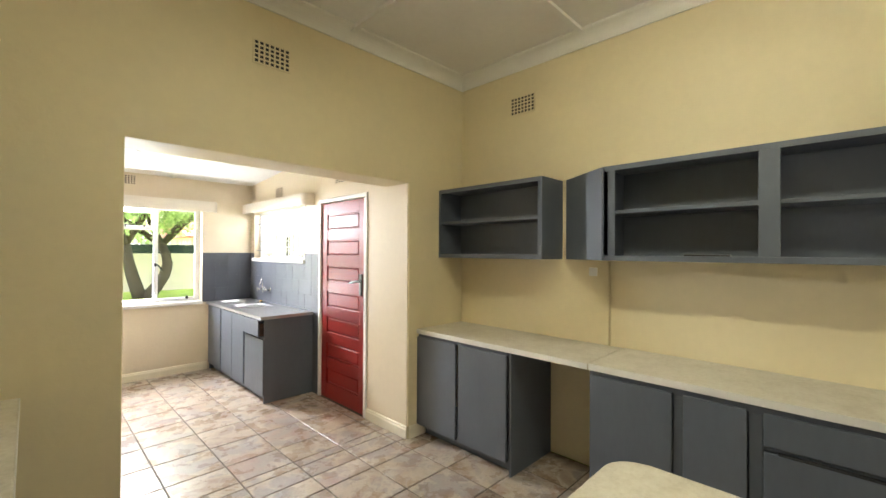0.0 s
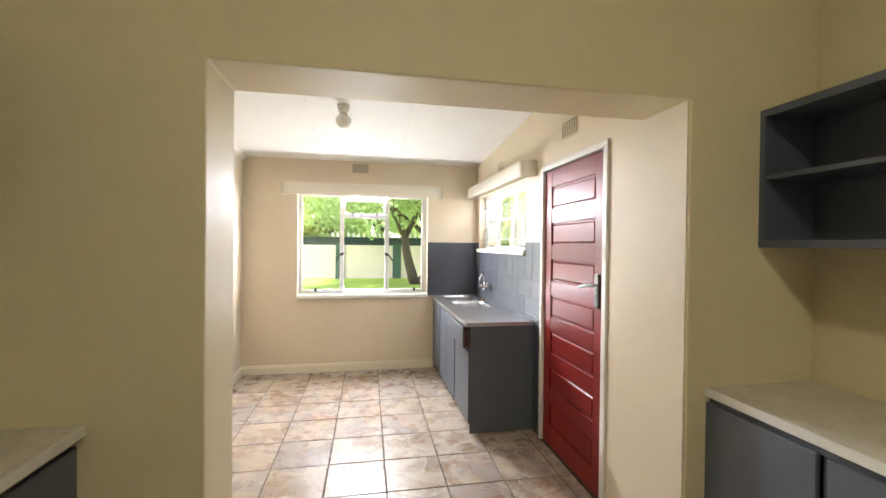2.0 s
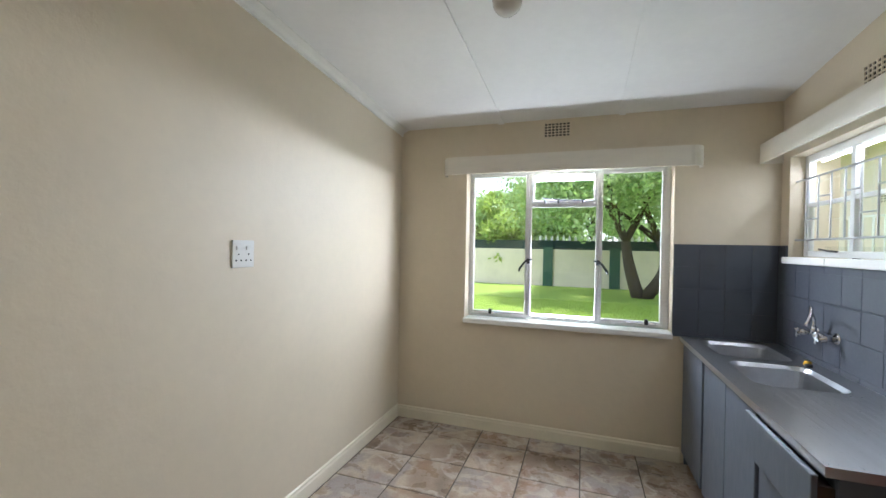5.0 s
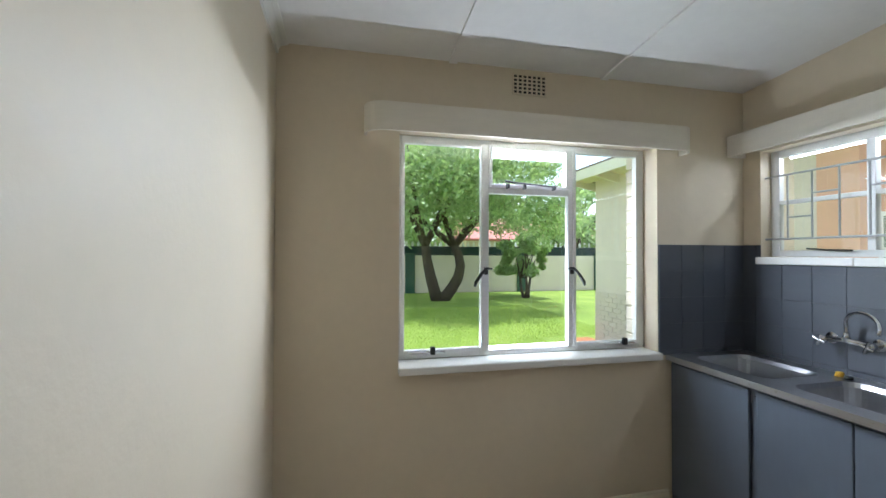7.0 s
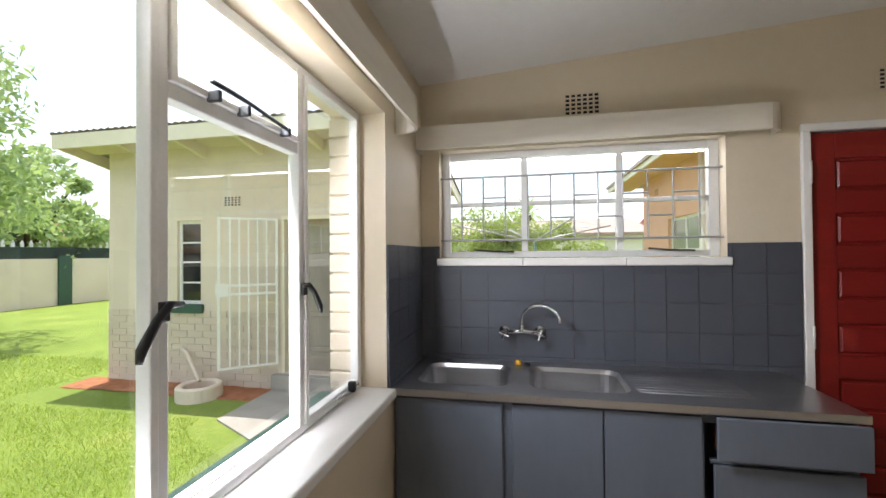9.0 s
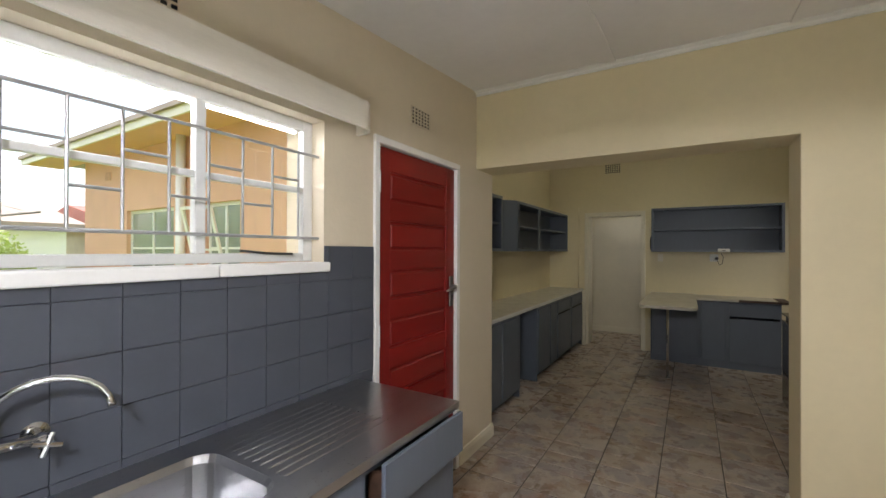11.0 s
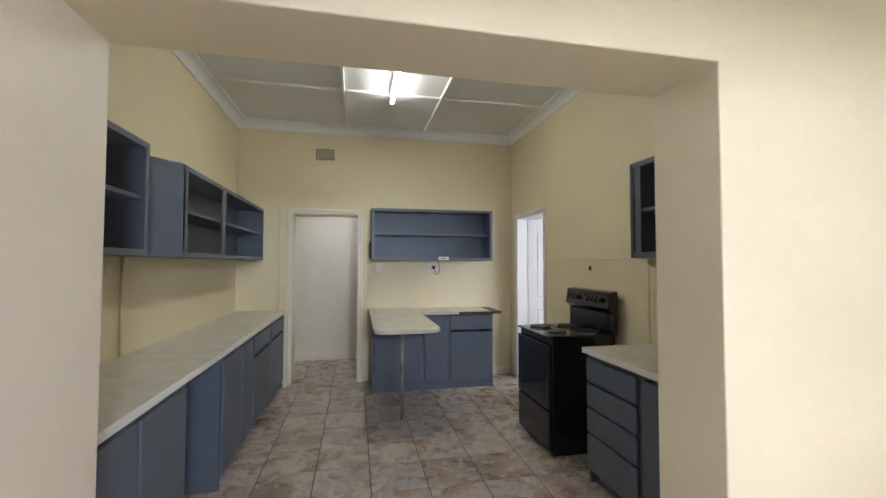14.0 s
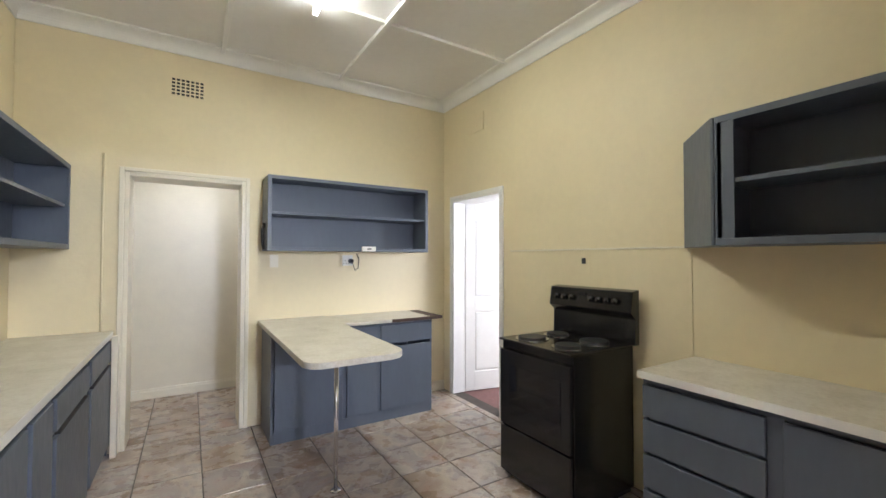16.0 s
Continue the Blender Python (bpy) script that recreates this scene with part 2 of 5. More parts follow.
def part(name, bm, mat, parent=None, label="", smooth=False):
    """Links a bmesh in world places as one mesh object under a thing or part."""
    lo = [min(v.co[i] for v in bm.verts) for i in range(3)]
    hi = [max(v.co[i] for v in bm.verts) for i in range(3)]
    base = Vector(((lo[0] + hi[0]) / 2, (lo[1] + hi[1]) / 2, lo[2]))
    bmesh.ops.translate(bm, vec=-base, verts=bm.verts)
    me = bpy.data.meshes.new(name)
    bm.to_mesh(me)
    bm.free()
    me.materials.append(mat)
    if smooth:
        for f in me.polygons:
            f.use_smooth = True
    ob = new(name, me)
    ob.location = base
    if parent:
        ob.parent = parent
        ob.matrix_parent_inverse = world_matrix(parent).inverted()
    if label:
        ob["label"] = label
    return ob


def add_box(bm, lo, hi, bevel=0.0, m=None):
    c = [(a + b) / 2 for a, b in zip(lo, hi)]
    s = [max(abs(b - a), 1e-4) for a, b in zip(lo, hi)]
    made = bmesh.ops.create_cube(bm, size=1.0, matrix=Matrix.Translation(c) @ Matrix.Diagonal((*s, 1)))["verts"]
    if bevel:
        edges = list({e for v in made for e in v.link_edges})
        made = list({v for f in bmesh.ops.bevel(bm, geom=edges, offset=min(bevel, min(s) * 0.45), segments=2, affect="EDGES", profile=0.5)["faces"] for v in f.verts} | {v for v in made if v.is_valid})
    if m is not None:
        bmesh.ops.transform(bm, matrix=m, verts=made)
    return made


def box(name, lo, hi, mat, parent=None, label="", bevel=0.003, m=None):
    bm = bmesh.new()
    add_box(bm, lo, hi, bevel, m)
    return part(name, bm, mat, parent, label)


def boxes(name, rows, mat, parent=None, label="", bevel=0.0):
    bm = bmesh.new()
    for lo, hi in rows:
        add_box(bm, lo, hi, bevel)
    return part(name, bm, mat, parent, label)


def add_rod(bm, a, b, r, sides=10, r2=None):
    a, b = Vector(a), Vector(b)
    m = Matrix.Translation((a + b) / 2) @ (b - a).to_track_quat("Z", "Y").to_matrix().to_4x4()
    return bmesh.ops.create_cone(bm, cap_ends=True, segments=sides, radius1=r, radius2=r if r2 is None else r2, depth=(b - a).length, matrix=m)["verts"]


def rod(name, a, b, r, mat, parent=None, label="", sides=12, r2=None):
    bm = bmesh.new()
    add_rod(bm, a, b, r, sides, r2)
    return part(name, bm, mat, parent, label, smooth=sides > 8)


def add_tube(bm, points, r, sides=10):
    """A round bar swept along points."""
    pts = [Vector(p) for p in points]
    rings = []
    side = None
    for i, p in enumerate(pts):
        d = (pts[min(i + 1, len(pts) - 1)] - pts[max(i - 1, 0)]).normalized()
        ref = Vector((0, 0, 1)) if abs(d.z) < 0.9 else Vector((1, 0, 0))
        u = d.cross(ref).normalized() if side is None else (side - d * side.dot(d)).normalized()
        side = u
        w = d.cross(u)
        rr = r[i] if isinstance(r, (list, tuple)) else r
        rings.append([bm.verts.new(p + rr * (math.cos(2 * math.pi * k / sides) * u + math.sin(2 * math.pi * k / sides) * w)) for k in range(sides)])
    for a, b in zip(rings, rings[1:]):
        for k in range(sides):
            bm.faces.new((a[k], a[(k + 1) % sides], b[(k + 1) % sides], b[k]))
    bm.faces.new(rings[0][::-1])
    bm.faces.new(rings[-1])


def tube(name, points, r, mat, parent=None, label="", sides=10):
    bm = bmesh.new()
    add_tube(bm, points, r, sides)
    return part(name, bm, mat, parent, label, smooth=True)


def add_prism(bm, outline, axis, lo, hi):
    """An outline of (u, v) pairs pushed along an axis: x takes (y, z), y takes (x, z), z takes (x, y)."""
    def at(u, v, w):
        return {"x": (w, u, v), "y": (u, w, v), "z": (u, v, w)}[axis]
    a = [bm.verts.new(at(u, v, lo)) for u, v in outline]
    b = [bm.verts.new(at(u, v, hi)) for u, v in outline]
    n = len(a)
    faces = [bm.faces.new(a[::-1]), bm.faces.new(b)]
    for k in range(n):
        faces.append(bm.faces.new((a[k], a[(k + 1) % n], b[(k + 1) % n], b[k])))
    bmesh.ops.recalc_face_normals(bm, faces=faces)


def prism(name, outline, axis, lo, hi, mat, parent=None, label="", bevel=0.0):
    bm = bmesh.new()
    add_prism(bm, outline, axis, lo, hi)
    if bevel:
        bmesh.ops.bevel(bm, geom=list(bm.edges), offset=bevel, segments=2, affect="EDGES", profile=0.5)
    return part(name, bm, mat, parent, label)


def boards(rows, mat, parent, bevel=0.0015):
    """The boards of a carcass, each a part of its own."""
    for lo, hi in rows:
        box("board", lo, hi, mat, parent, bevel=bevel)


def structure(ob, label, category):
    return tagged(ob, label, category, kind="structure")


def shell(name, rows, mat, label, category, bevel=0.0):
    return structure(boxes(name, rows, mat, bevel=bevel), label, category)


def unshadow(ob):
    ob.visible_shadow = False
    return ob

# ---- the plan: kitchen, scullery, passage, side room ----
KX0, KX1, KY0 = -2.755, 0.653, -3.796      # kitchen: west, east, south; its north face lies at PY
SX0, SX1, SY0, SY1 = -2.70, 0.0, 0.276, 3.36  # scullery
PY = -0.025                                # kitchen face of the partition
KZ = 3.14                                  # kitchen ceiling
OP0, OP1, OPZ = -1.865, 0.006, 2.105           # wide opening between the rooms
T = 0.25                                   # outer wall thickness
WX0, WX1, WZ0, WZ1 = -2.115, -0.615, 0.895, 2.085   # garden window opening
VY0, VY1, VZ0, VZ1 = 1.77, 3.25, 1.445, 2.06       # sink window opening
RD0, RD1, RDZ = 0.60, 1.40, 2.045          # red door leaf


def scullery_ceiling(y):
    return 2.448 + (SY1 - y) * 0.077


# kitchen and scullery walls
structure(prism("wall_partition", [(KX0 - 0.1, 0), (OP0, 0), (OP0, OPZ), (OP1, OPZ), (OP1, 0), (KX1 + T, 0), (KX1 + T, 3.3), (KX0 - 0.1, 3.3)], "y", PY, SY0, WALL, bevel=0.006),
          "cream painted wall with a wide plain opening to the scullery", "wall")
shell("wall_kitchen_east", [((KX1, KY0 - T, 0), (KX1 + T, PY - 0.002, 3.3))], WALL, "cream painted kitchen wall behind the long worktop", "wall")
FD0, FD1, FDZ = -0.75, 0.03, 2.055
structure(prism("wall_kitchen_south", [(KX0 - T, 0), (FD0, 0), (FD0, FDZ), (FD1, FDZ), (FD1, 0), (KX1 - 0.002, 0), (KX1 - 0.002, 3.3), (KX0 - T, 3.3)], "y", KY0 - T, KY0, WALL),
          "cream painted wall with an open doorway to a passage", "wall")
SD0, SD1, SDZ = -3.60, -2.83, 2.03
structure(prism("wall_kitchen_west", [(KY0 + 0.002, 0), (SD0, 0), (SD0, SDZ), (SD1, SDZ), (SD1, 0), (PY - 0.002, 0), (PY - 0.002, 3.3), (KY0 + 0.002, 3.3)], "x", KX0 - T, KX0, WALL),
          "cream painted wall behind the stove with a side doorway", "wall")
shell("wall_scullery_west", [((SX0 - T, SY0 + 0.002, 0), (SX0, SY1 + T, 3.2))], SCULLERY_WALL, "pale cream plastered scullery wall", "wall")
shell("wall_scullery_north", [((SX0 + 0.002, SY1, -0.3), (WX0, SY1 + T, 3.0)), ((WX1, SY1, -0.3), (SX1 + T, SY1 + T, 3.0)),
                              ((WX0, SY1, -0.3), (WX1, SY1 + T, WZ0 - 0.03)), ((WX0, SY1, WZ1), (WX1, SY1 + T, 3.0))], SCULLERY_WALL,
      "beige painted wall round the garden window", "wall")
shell("wall_scullery_east", [((SX1, -0.012, 0), (SX1 + T, RD0 - 0.05, OPZ)), ((SX1, SY0 + 0.001, OPZ), (SX1 + T, RD0 - 0.05, 3.2)), ((SX1, RD0 - 0.05, RDZ + 0.045), (SX1 + T, RD1 + 0.045, 3.2)),
                             ((SX1, RD1 + 0.045, 0), (SX1 + T, VY0, 3.2)), ((SX1, VY0, 0), (SX1 + T, VY1, VZ0 - 0.03)), ((SX1, VY0, VZ1), (SX1 + T, VY1, 3.2)),
                             ((SX1, VY1, 0), (SX1 + T, SY1 - 0.002, 3.2))], SCULLERY_WALL,
      "beige painted wall with the sink window and red door", "wall")

# ceilings with their cover strips
bm = bmesh.new()
add_box(bm, (KX0 - 0.1, KY0 - 0.1, KZ), (KX1 + 0.1, 0.1, KZ + 0.1))
for x in (-1.565, -0.58):
    add_box(bm, (x - 0.018, KY0, KZ - 0.03), (x + 0.018, 0, KZ + 0.01), 0.003)
for y in (-2.67, -1.24):
    add_box(bm, (KX0, y - 0.018, KZ - 0.022), (KX1, y + 0.018, KZ + 0.01), 0.003)
structure(part("ceiling_kitchen", bm, CEILING), "white board ceiling with thin cover strips", "ceiling")
bm = bmesh.new()
add_prism(bm, [(SY0 - 0.05, scullery_ceiling(SY0 - 0.05)), (SY1 + 0.1, scullery_ceiling(SY1 + 0.1)), (SY1 + 0.1, 2.70), (SY0 - 0.05, 2.95)], "x", SX0 - 0.1, SX1 + 0.1)
for x in (-1.84, -0.96):
    add_prism(bm, [(SY0, scullery_ceiling(SY0) - 0.01), (SY1, scullery_ceiling(SY1) - 0.01), (SY1, 2.5), (SY0, 2.74)], "x", x - 0.022, x + 0.022)
structure(part("ceiling_scullery", bm, CEILING), "white sloping board ceiling with thin cover strips", "ceiling")


def cornice(name, axis, lo, hi, wall, z, sign, size=0.10, slope=None):
    """A coved cornice along a wall; sign: the way from the wall into the room."""
    pts = [(0, 0), (0, -size), (0.012, -size)]
    for k in range(7):
        a = radians(90 * k / 6)
        pts.append((0.012 + (size - 0.03) * (1 - math.cos(a)), -size + 0.012 + (size - 0.03) * math.sin(a)))
    pts += [(size, -0.012), (size, 0)]
    bm = bmesh.new()
    add_prism(bm, [(wall + sign * u, z + v) for u, v in pts], axis, lo, hi)
    if slope:
        for v in bm.verts:
            v.co.z += slope(v.co.y)
    return structure(part(name, bm, CORNICE), "coved cream plaster cornice under the ceiling", "cornice")


cornice("cornice_kitchen_north", "x", KX0, KX1, PY, KZ, -1)
cornice("cornice_kitchen_south", "x", KX0, KX1, KY0, KZ, 1)
cornice("cornice_kitchen_east", "y", KY0, 0, KX1, KZ, -1)
cornice("cornice_kitchen_west", "y", KY0, 0, KX0, KZ, 1)
cornice("cornice_scullery_south", "x", SX0, SX1, SY0, scullery_ceiling(SY0) + 0.004, 1, 0.04)
cornice("cornice_scullery_west", "y", SY0, SY1, SX0, 0.005, 1, 0.055, scullery_ceiling)


def skirting(name, lo, hi, along, sign, mat=TRIM):
    """lo, hi: ends of the foot of the wall; sign: the way into the room."""
    prof = [(0, 0), (0.016, 0), (0.016, 0.072), (0.011, 0.084), (0.011, 0.094), (0.004, 0.1), (0, 0.1)]
    bm = bmesh.new()
    if along == "x":
        add_prism(bm, [(lo[1] + sign * u, v) for u, v in prof], "x", lo[0], hi[0])
    else:
        add_prism(bm, [(lo[0] + sign * u, v) for u, v in prof], "y", lo[1], hi[1])
    return structure(part(name, bm, mat), "cream painted skirting board with a moulded top", "skirting")


skirting("baseboard_scullery_north", (SX0, SY1), (-0.55, SY1), "x", -1)
skirting("baseboard_scullery_west", (SX0, SY0), (SX0, SY1), "y", 1)
skirting("baseboard_scullery_south", (SX0, SY0), (OP0, SY0), "x", 1)
skirting("baseboard_scullery_east", (0, PY + 0.004), (0, RD0 - 0.052), "y", -1)
skirting("baseboard_opening_west", (OP0, PY), (OP0, SY0), "y", 1)
skirting("baseboard_kitchen_north", (0.012, PY), (0.2, PY), "x", -1)
skirting("baseboard_kitchen_south", (KX0, KY0), (-2.35, KY0), "x", 1)
skirting("baseboard_kitchen_west", (KX0, -2.74), (KX0, -2.1), "y", 1)

# passage and side room beyond the doorways
shell("wall_passage", [((-2.6, -5.2, 0), (1.6, -5.08, 3.0)), ((1.0, -5.08, 0), (1.1, KY0 - T, 3.0)), ((-1.9, -5.08, 0), (-1.8, KY0 - T, 3.0))], TRIM, "pale cream passage wall", "wall")
shell("ceiling_passage", [((-1.9, -5.2, 2.7), (1.1, KY0 - T, 2.8))], CEILING, "white passage ceiling", "ceiling")
skirting("baseboard_passage", (-1.8, -5.08), (1.0, -5.08), "x", 1)
shell("wall_side_room", [((-5.6, -4.2, 0), (-5.5, -1.2, 2.8)), ((-5.5, -4.2, 0), (KX0 - T, -4.1, 2.8)), ((-5.5, -1.3, 0), (KX0 - T, -1.2, 2.8))], WHITE, "white side room wall", "wall")
shell("ceiling_side_room", [((-5.6, -4.2, 2.7), (KX0 - T, -1.2, 2.8))], CEILING, "white side room ceiling", "ceiling")
shell("floor_side_room", [((-5.6, -4.2, -0.1), (KX0 - 0.13, -1.2, -0.004))], CARPET, "mauve-brown carpet in the side room", "floor")


def door_casing(name, axis, plane, lo, hi, top, sign, mat, w=0.085, depth=0.28):
    """A moulded frame round a doorway: posts, head and a lining through the wall."""
    ob = structure(place_empty(name, (plane if axis == "x" else (lo + hi) / 2, (lo + hi) / 2 if axis == "x" else plane, 0)), "cream painted wooden door frame", "door frame")

    def bar(n, a0, a1, z0, z1, d0, d1):
        d0, d1 = sorted((plane + sign * d0, plane + sign * d1))
        if axis == "x":
            box(n, (d0, a0, z0), (d1, a1, z1), mat, ob, bevel=0.004)
        else:
            box(n, (a0, d0, z0), (a1, d1, z1), mat, ob, bevel=0.004)
    for a0, a1 in ((lo - w, lo - 0.02), (hi + 0.02, hi + w)):
        bar("architrave", a0, a1, 0, top + w, 0, 0.018)
    bar("architrave", lo - 0.02, hi + 0.02, top + 0.02, top + w, 0, 0.018)
    for a0, a1 in ((lo - 0.02, lo + 0.012), (hi - 0.012, hi + 0.02)):
        bar("jamb", a0, a1, 0, top + 0.02, -depth, 0.008)
    bar("head", lo + 0.012, hi - 0.012, top - 0.012, top + 0.02, -depth, 0.008)
    return ob


door_casing("door_frame_passage", "y", KY0, FD0, FD1, FDZ, 1, TRIM, 0.05)
door_casing("door_frame_side", "x", KX0, SD0, SD1, SDZ, 1, WHITE, 0.05)


def panel_leaf(name, w, h, t, mat, panels, stile, parent, label=""):
    """A door leaf in its own plane: x across, z up, y thick; raised panels in recesses on both sides."""
    leaf = parent
    box("stile", (0, 0, 0), (stile, t, h), mat, leaf)
    box("stile", (w - stile, 0, 0), (w, t, h), mat, leaf)
    edges = [0] + [z for p in panels for z in p] + [h]
    for z0, z1 in zip(edges[0::2], edges[1::2]):
        box("rail", (stile, 0.001, z0), (w - stile, t - 0.001, z1), mat, leaf)
    for z0, z1 in panels:
        b = bmesh.new()
        add_box(b, (stile - 0.005, t * 0.36, z0 - 0.005), (w - stile + 0.005, t * 0.64, z1 + 0.005))
        g = 0.022
        for side in (0, 1):
            y0, y1 = (t * 0.12, t * 0.36) if side == 0 else (t * 0.88, t * 0.64)
            low = [b.verts.new((x, y1, z)) for x, z in ((stile + 0.012, z0 + 0.012), (w - stile - 0.012, z0 + 0.012), (w - stile - 0.012, z1 - 0.012), (stile + 0.012, z1 - 0.012))]
            top = [b.verts.new((x, y0, z)) for x, z in ((stile + g, z0 + g), (w - stile - g, z0 + g), (w - stile - g, z1 - g), (stile + g, z1 - g))]
            fs = [b.faces.new(top)] + [b.faces.new((low[k], low[(k + 1) % 4], top[(k + 1) % 4], top[k])) for k in range(4)]
            bmesh.ops.recalc_face_normals(b, faces=fs)
        part("panel", b, mat, leaf)
    return leaf


def move_thing(ob, m):
    ob.matrix_basis = m
    return ob


# red back door in its white frame
door = structure(place_empty("door_red", (0, 0, 0)), "closed red varnished wooden door with seven raised panels", "door")
rz = [(0.155 + 0.266 * k, 0.313 + 0.266 * k) for k in range(7)]
panel_leaf("leaf", RD1 - RD0, RDZ - 0.012, 0.042, RED, rz, 0.105, door)
move_thing(door, pose(0.008, RD1, 0.008, 0, 0, -90))
hz, hy = 1.222, 0.658
box("handle_plate", (-0.010, hy - 0.022, hz - 0.10), (0.004, hy + 0.022, hz + 0.10), DARKSTEEL, door, "worn steel handle plate", 0.006)
tube("lever", [(-0.006, hy, hz + 0.034), (-0.045, hy, hz + 0.034), (-0.052, hy + 0.02, hz + 0.033), (-0.052, hy + 0.07, hz + 0.025), (-0.048, hy + 0.13, hz + 0.012)], [0.010, 0.010, 0.010, 0.011, 0.006], STEEL, door, "steel lever handle")
rod("keyhole", (-0.0112, hy, hz - 0.03), (-0.0095, hy, hz - 0.03), 0.008, DARK, door)
for z in (0.28, 1.05, 1.85):
    rod("hinge", (-0.008, RD1 + 0.008, z - 0.055), (-0.008, RD1 + 0.008, z + 0.055), 0.009, WHITE, door, "white painted hinge")
df = structure(place_empty("door_frame_red", (0, 1.0, 0)), "white steel frame round the red door", "door frame")
for y0, y1 in ((RD0 - 0.048, RD0 - 0.003), (RD1 + 0.003, RD1 + 0.043)):
    box("jamb", (-0.014, y0, 0), (0.13, y1, RDZ + 0.003), WHITE, df, bevel=0.006)
box("head", (-0.014, RD0 - 0.048, RDZ + 0.003), (0.13, RD1 + 0.043, RDZ + 0.043), WHITE, df, bevel=0.006)
# unseen solid slab added to close the opening behind the leaf
box("door_stop", (0.055, RD0 - 0.003, 0.0), (0.24, RD1 + 0.003, RDZ + 0.003), WHITE, df)

# open white door into the side room
sdoor = structure(place_empty("door_side", (0, 0, 0)), "white painted panel door standing open", "door")
panel_leaf("leaf", 0.76, 2.02, 0.04, WHITE, [(0.2, 0.85), (1.0, 1.85)], 0.11, sdoor)
move_thing(sdoor, pose(KX0 - 0.14, SD0 + 0.02, 0.006, 0, 0, 168))

# ---- windows ----
def handle_fastener(parent, x, y, z, way):
    box("fastener_plate", (x - 0.012, y - 0.012, z - 0.02), (x + 0.012, y, z + 0.02), IRON, parent, bevel=0.003)
    tube("fastener", [(x + way * 0.03, y - 0.022, z + 0.012), (x, y - 0.022, z + 0.014), (x - way * 0.03, y - 0.024, z - 0.012), (x - way * 0.065, y - 0.026, z - 0.062), (x - way * 0.07, y - 0.026, z - 0.085)],
         [0.006, 0.009, 0.009, 0.010, 0.006], IRON, parent, "black iron window fastener")


win = structure(place_empty("window_garden", (-1.37, 3.45, WZ0)), "white steel garden window with three lights", "window")
FY0, FY1 = 3.475, 3.512
M1, M2, MT = -1.618, -1.106, 1.808


def fr(lo, hi, name="frame_bar", parent=None):
    return box(name, lo, hi, FRAME, parent or win, bevel=0.004)


fr((WX0, FY0, WZ0), (WX0 + 0.022, FY1, WZ1)); fr((WX1 - 0.04, FY0, WZ0), (WX1, FY1, WZ1))
fr((WX0 + 0.022, FY0, WZ0), (WX1 - 0.04, FY1, WZ0 + 0.028)); fr((WX0 + 0.022, FY0, WZ1 - 0.025), (WX1 - 0.04, FY1, WZ1))
for x in (M1, M2):
    fr((x - 0.014, FY0 - 0.004, WZ0 + 0.028), (x + 0.014, FY1, WZ1 - 0.025), "mullion")
fr((M1 + 0.014, FY0, MT - 0.018), (M2 - 0.014, FY1, MT + 0.018), "transom")
for name, x0, x1, z0, z1 in (("left_casement", WX0 + 0.022, M1 - 0.014, WZ0 + 0.028, WZ1 - 0.025), ("right_casement", M2 + 0.014, WX1 - 0.04, WZ0 + 0.028, WZ1 - 0.025), ("fanlight", M1 + 0.014, M2 - 0.014, MT + 0.018, WZ1 - 0.025)):
    b = bmesh.new()
    w = 0.019
    for lo, hi in (((x0, FY0 - 0.01, z0), (x0 + w, FY1 - 0.01, z1)), ((x1 - w, FY0 - 0.01, z0), (x1, FY1 - 0.01, z1)), ((x0 + w, FY0 - 0.01, z0), (x1 - w, FY1 - 0.01, z0 + w)), ((x0 + w, FY0 - 0.01, z1 - w), (x1 - w, FY1 - 0.01, z1))):
        add_box(b, lo, hi, 0.003)
    c = part("sash", b, FRAME, win)
    unshadow(box("pane", (x0 + w - 0.003, 3.490, z0 + w - 0.003), (x1 - w + 0.003, 3.493, z1 - w + 0.003), GLASS, c, bevel=0))
unshadow(box("pane", (M1 + 0.012, 3.490, WZ0 + 0.026), (M2 - 0.012, 3.493, MT - 0.016), GLASS, win, bevel=0))
handle_fastener(win, M1 - 0.005, FY0 - 0.004, 1.36, 1)
handle_fastener(win, M2 + 0.005, FY0 - 0.004, 1.36, -1)
for x0, x1, z in ((WX0 + 0.06, WX0 + 0.26, WZ0 + 0.036), (WX1 - 0.28, WX1 - 0.08, WZ0 + 0.036)):
    tube("stay", [(x0, FY0 - 0.02, z), (x1, FY0 - 0.02, z)], 0.005, CHROME, win, "steel window stay", 8)
    box("stay_peg", ((x0 + x1) / 2 + 0.02, FY0 - 0.035, z - 0.012), ((x0 + x1) / 2 + 0.045, FY0 - 0.006, z + 0.03), IRON, win, bevel=0.005)
tube("fanlight_stay", [(-1.52, FY0 - 0.03, MT + 0.050), (-1.47, FY0 - 0.045, MT + 0.040), (-1.40, FY0 - 0.045, MT + 0.036), (-1.24, FY0 - 0.03, MT + 0.030), (-1.20, FY0 - 0.026, MT + 0.034)], [0.006, 0.006, 0.005, 0.005, 0.004], IRON, win, "black iron fanlight stay", 8)
for x in (-1.50, -1.40, -1.22):
    box("stay_bracket", (x - 0.006, FY0 - 0.038, MT + 0.010), (x + 0.006, FY0 - 0.004, MT + 0.036), IRON, win, bevel=0.003)
box("sill", (WX0 - 0.003, SY1 - 0.045, WZ0 - 0.042), (WX1 + 0.003, FY0 + 0.01, WZ0 - 0.002), WHITE, win, "white painted window sill", bevel=0.008)
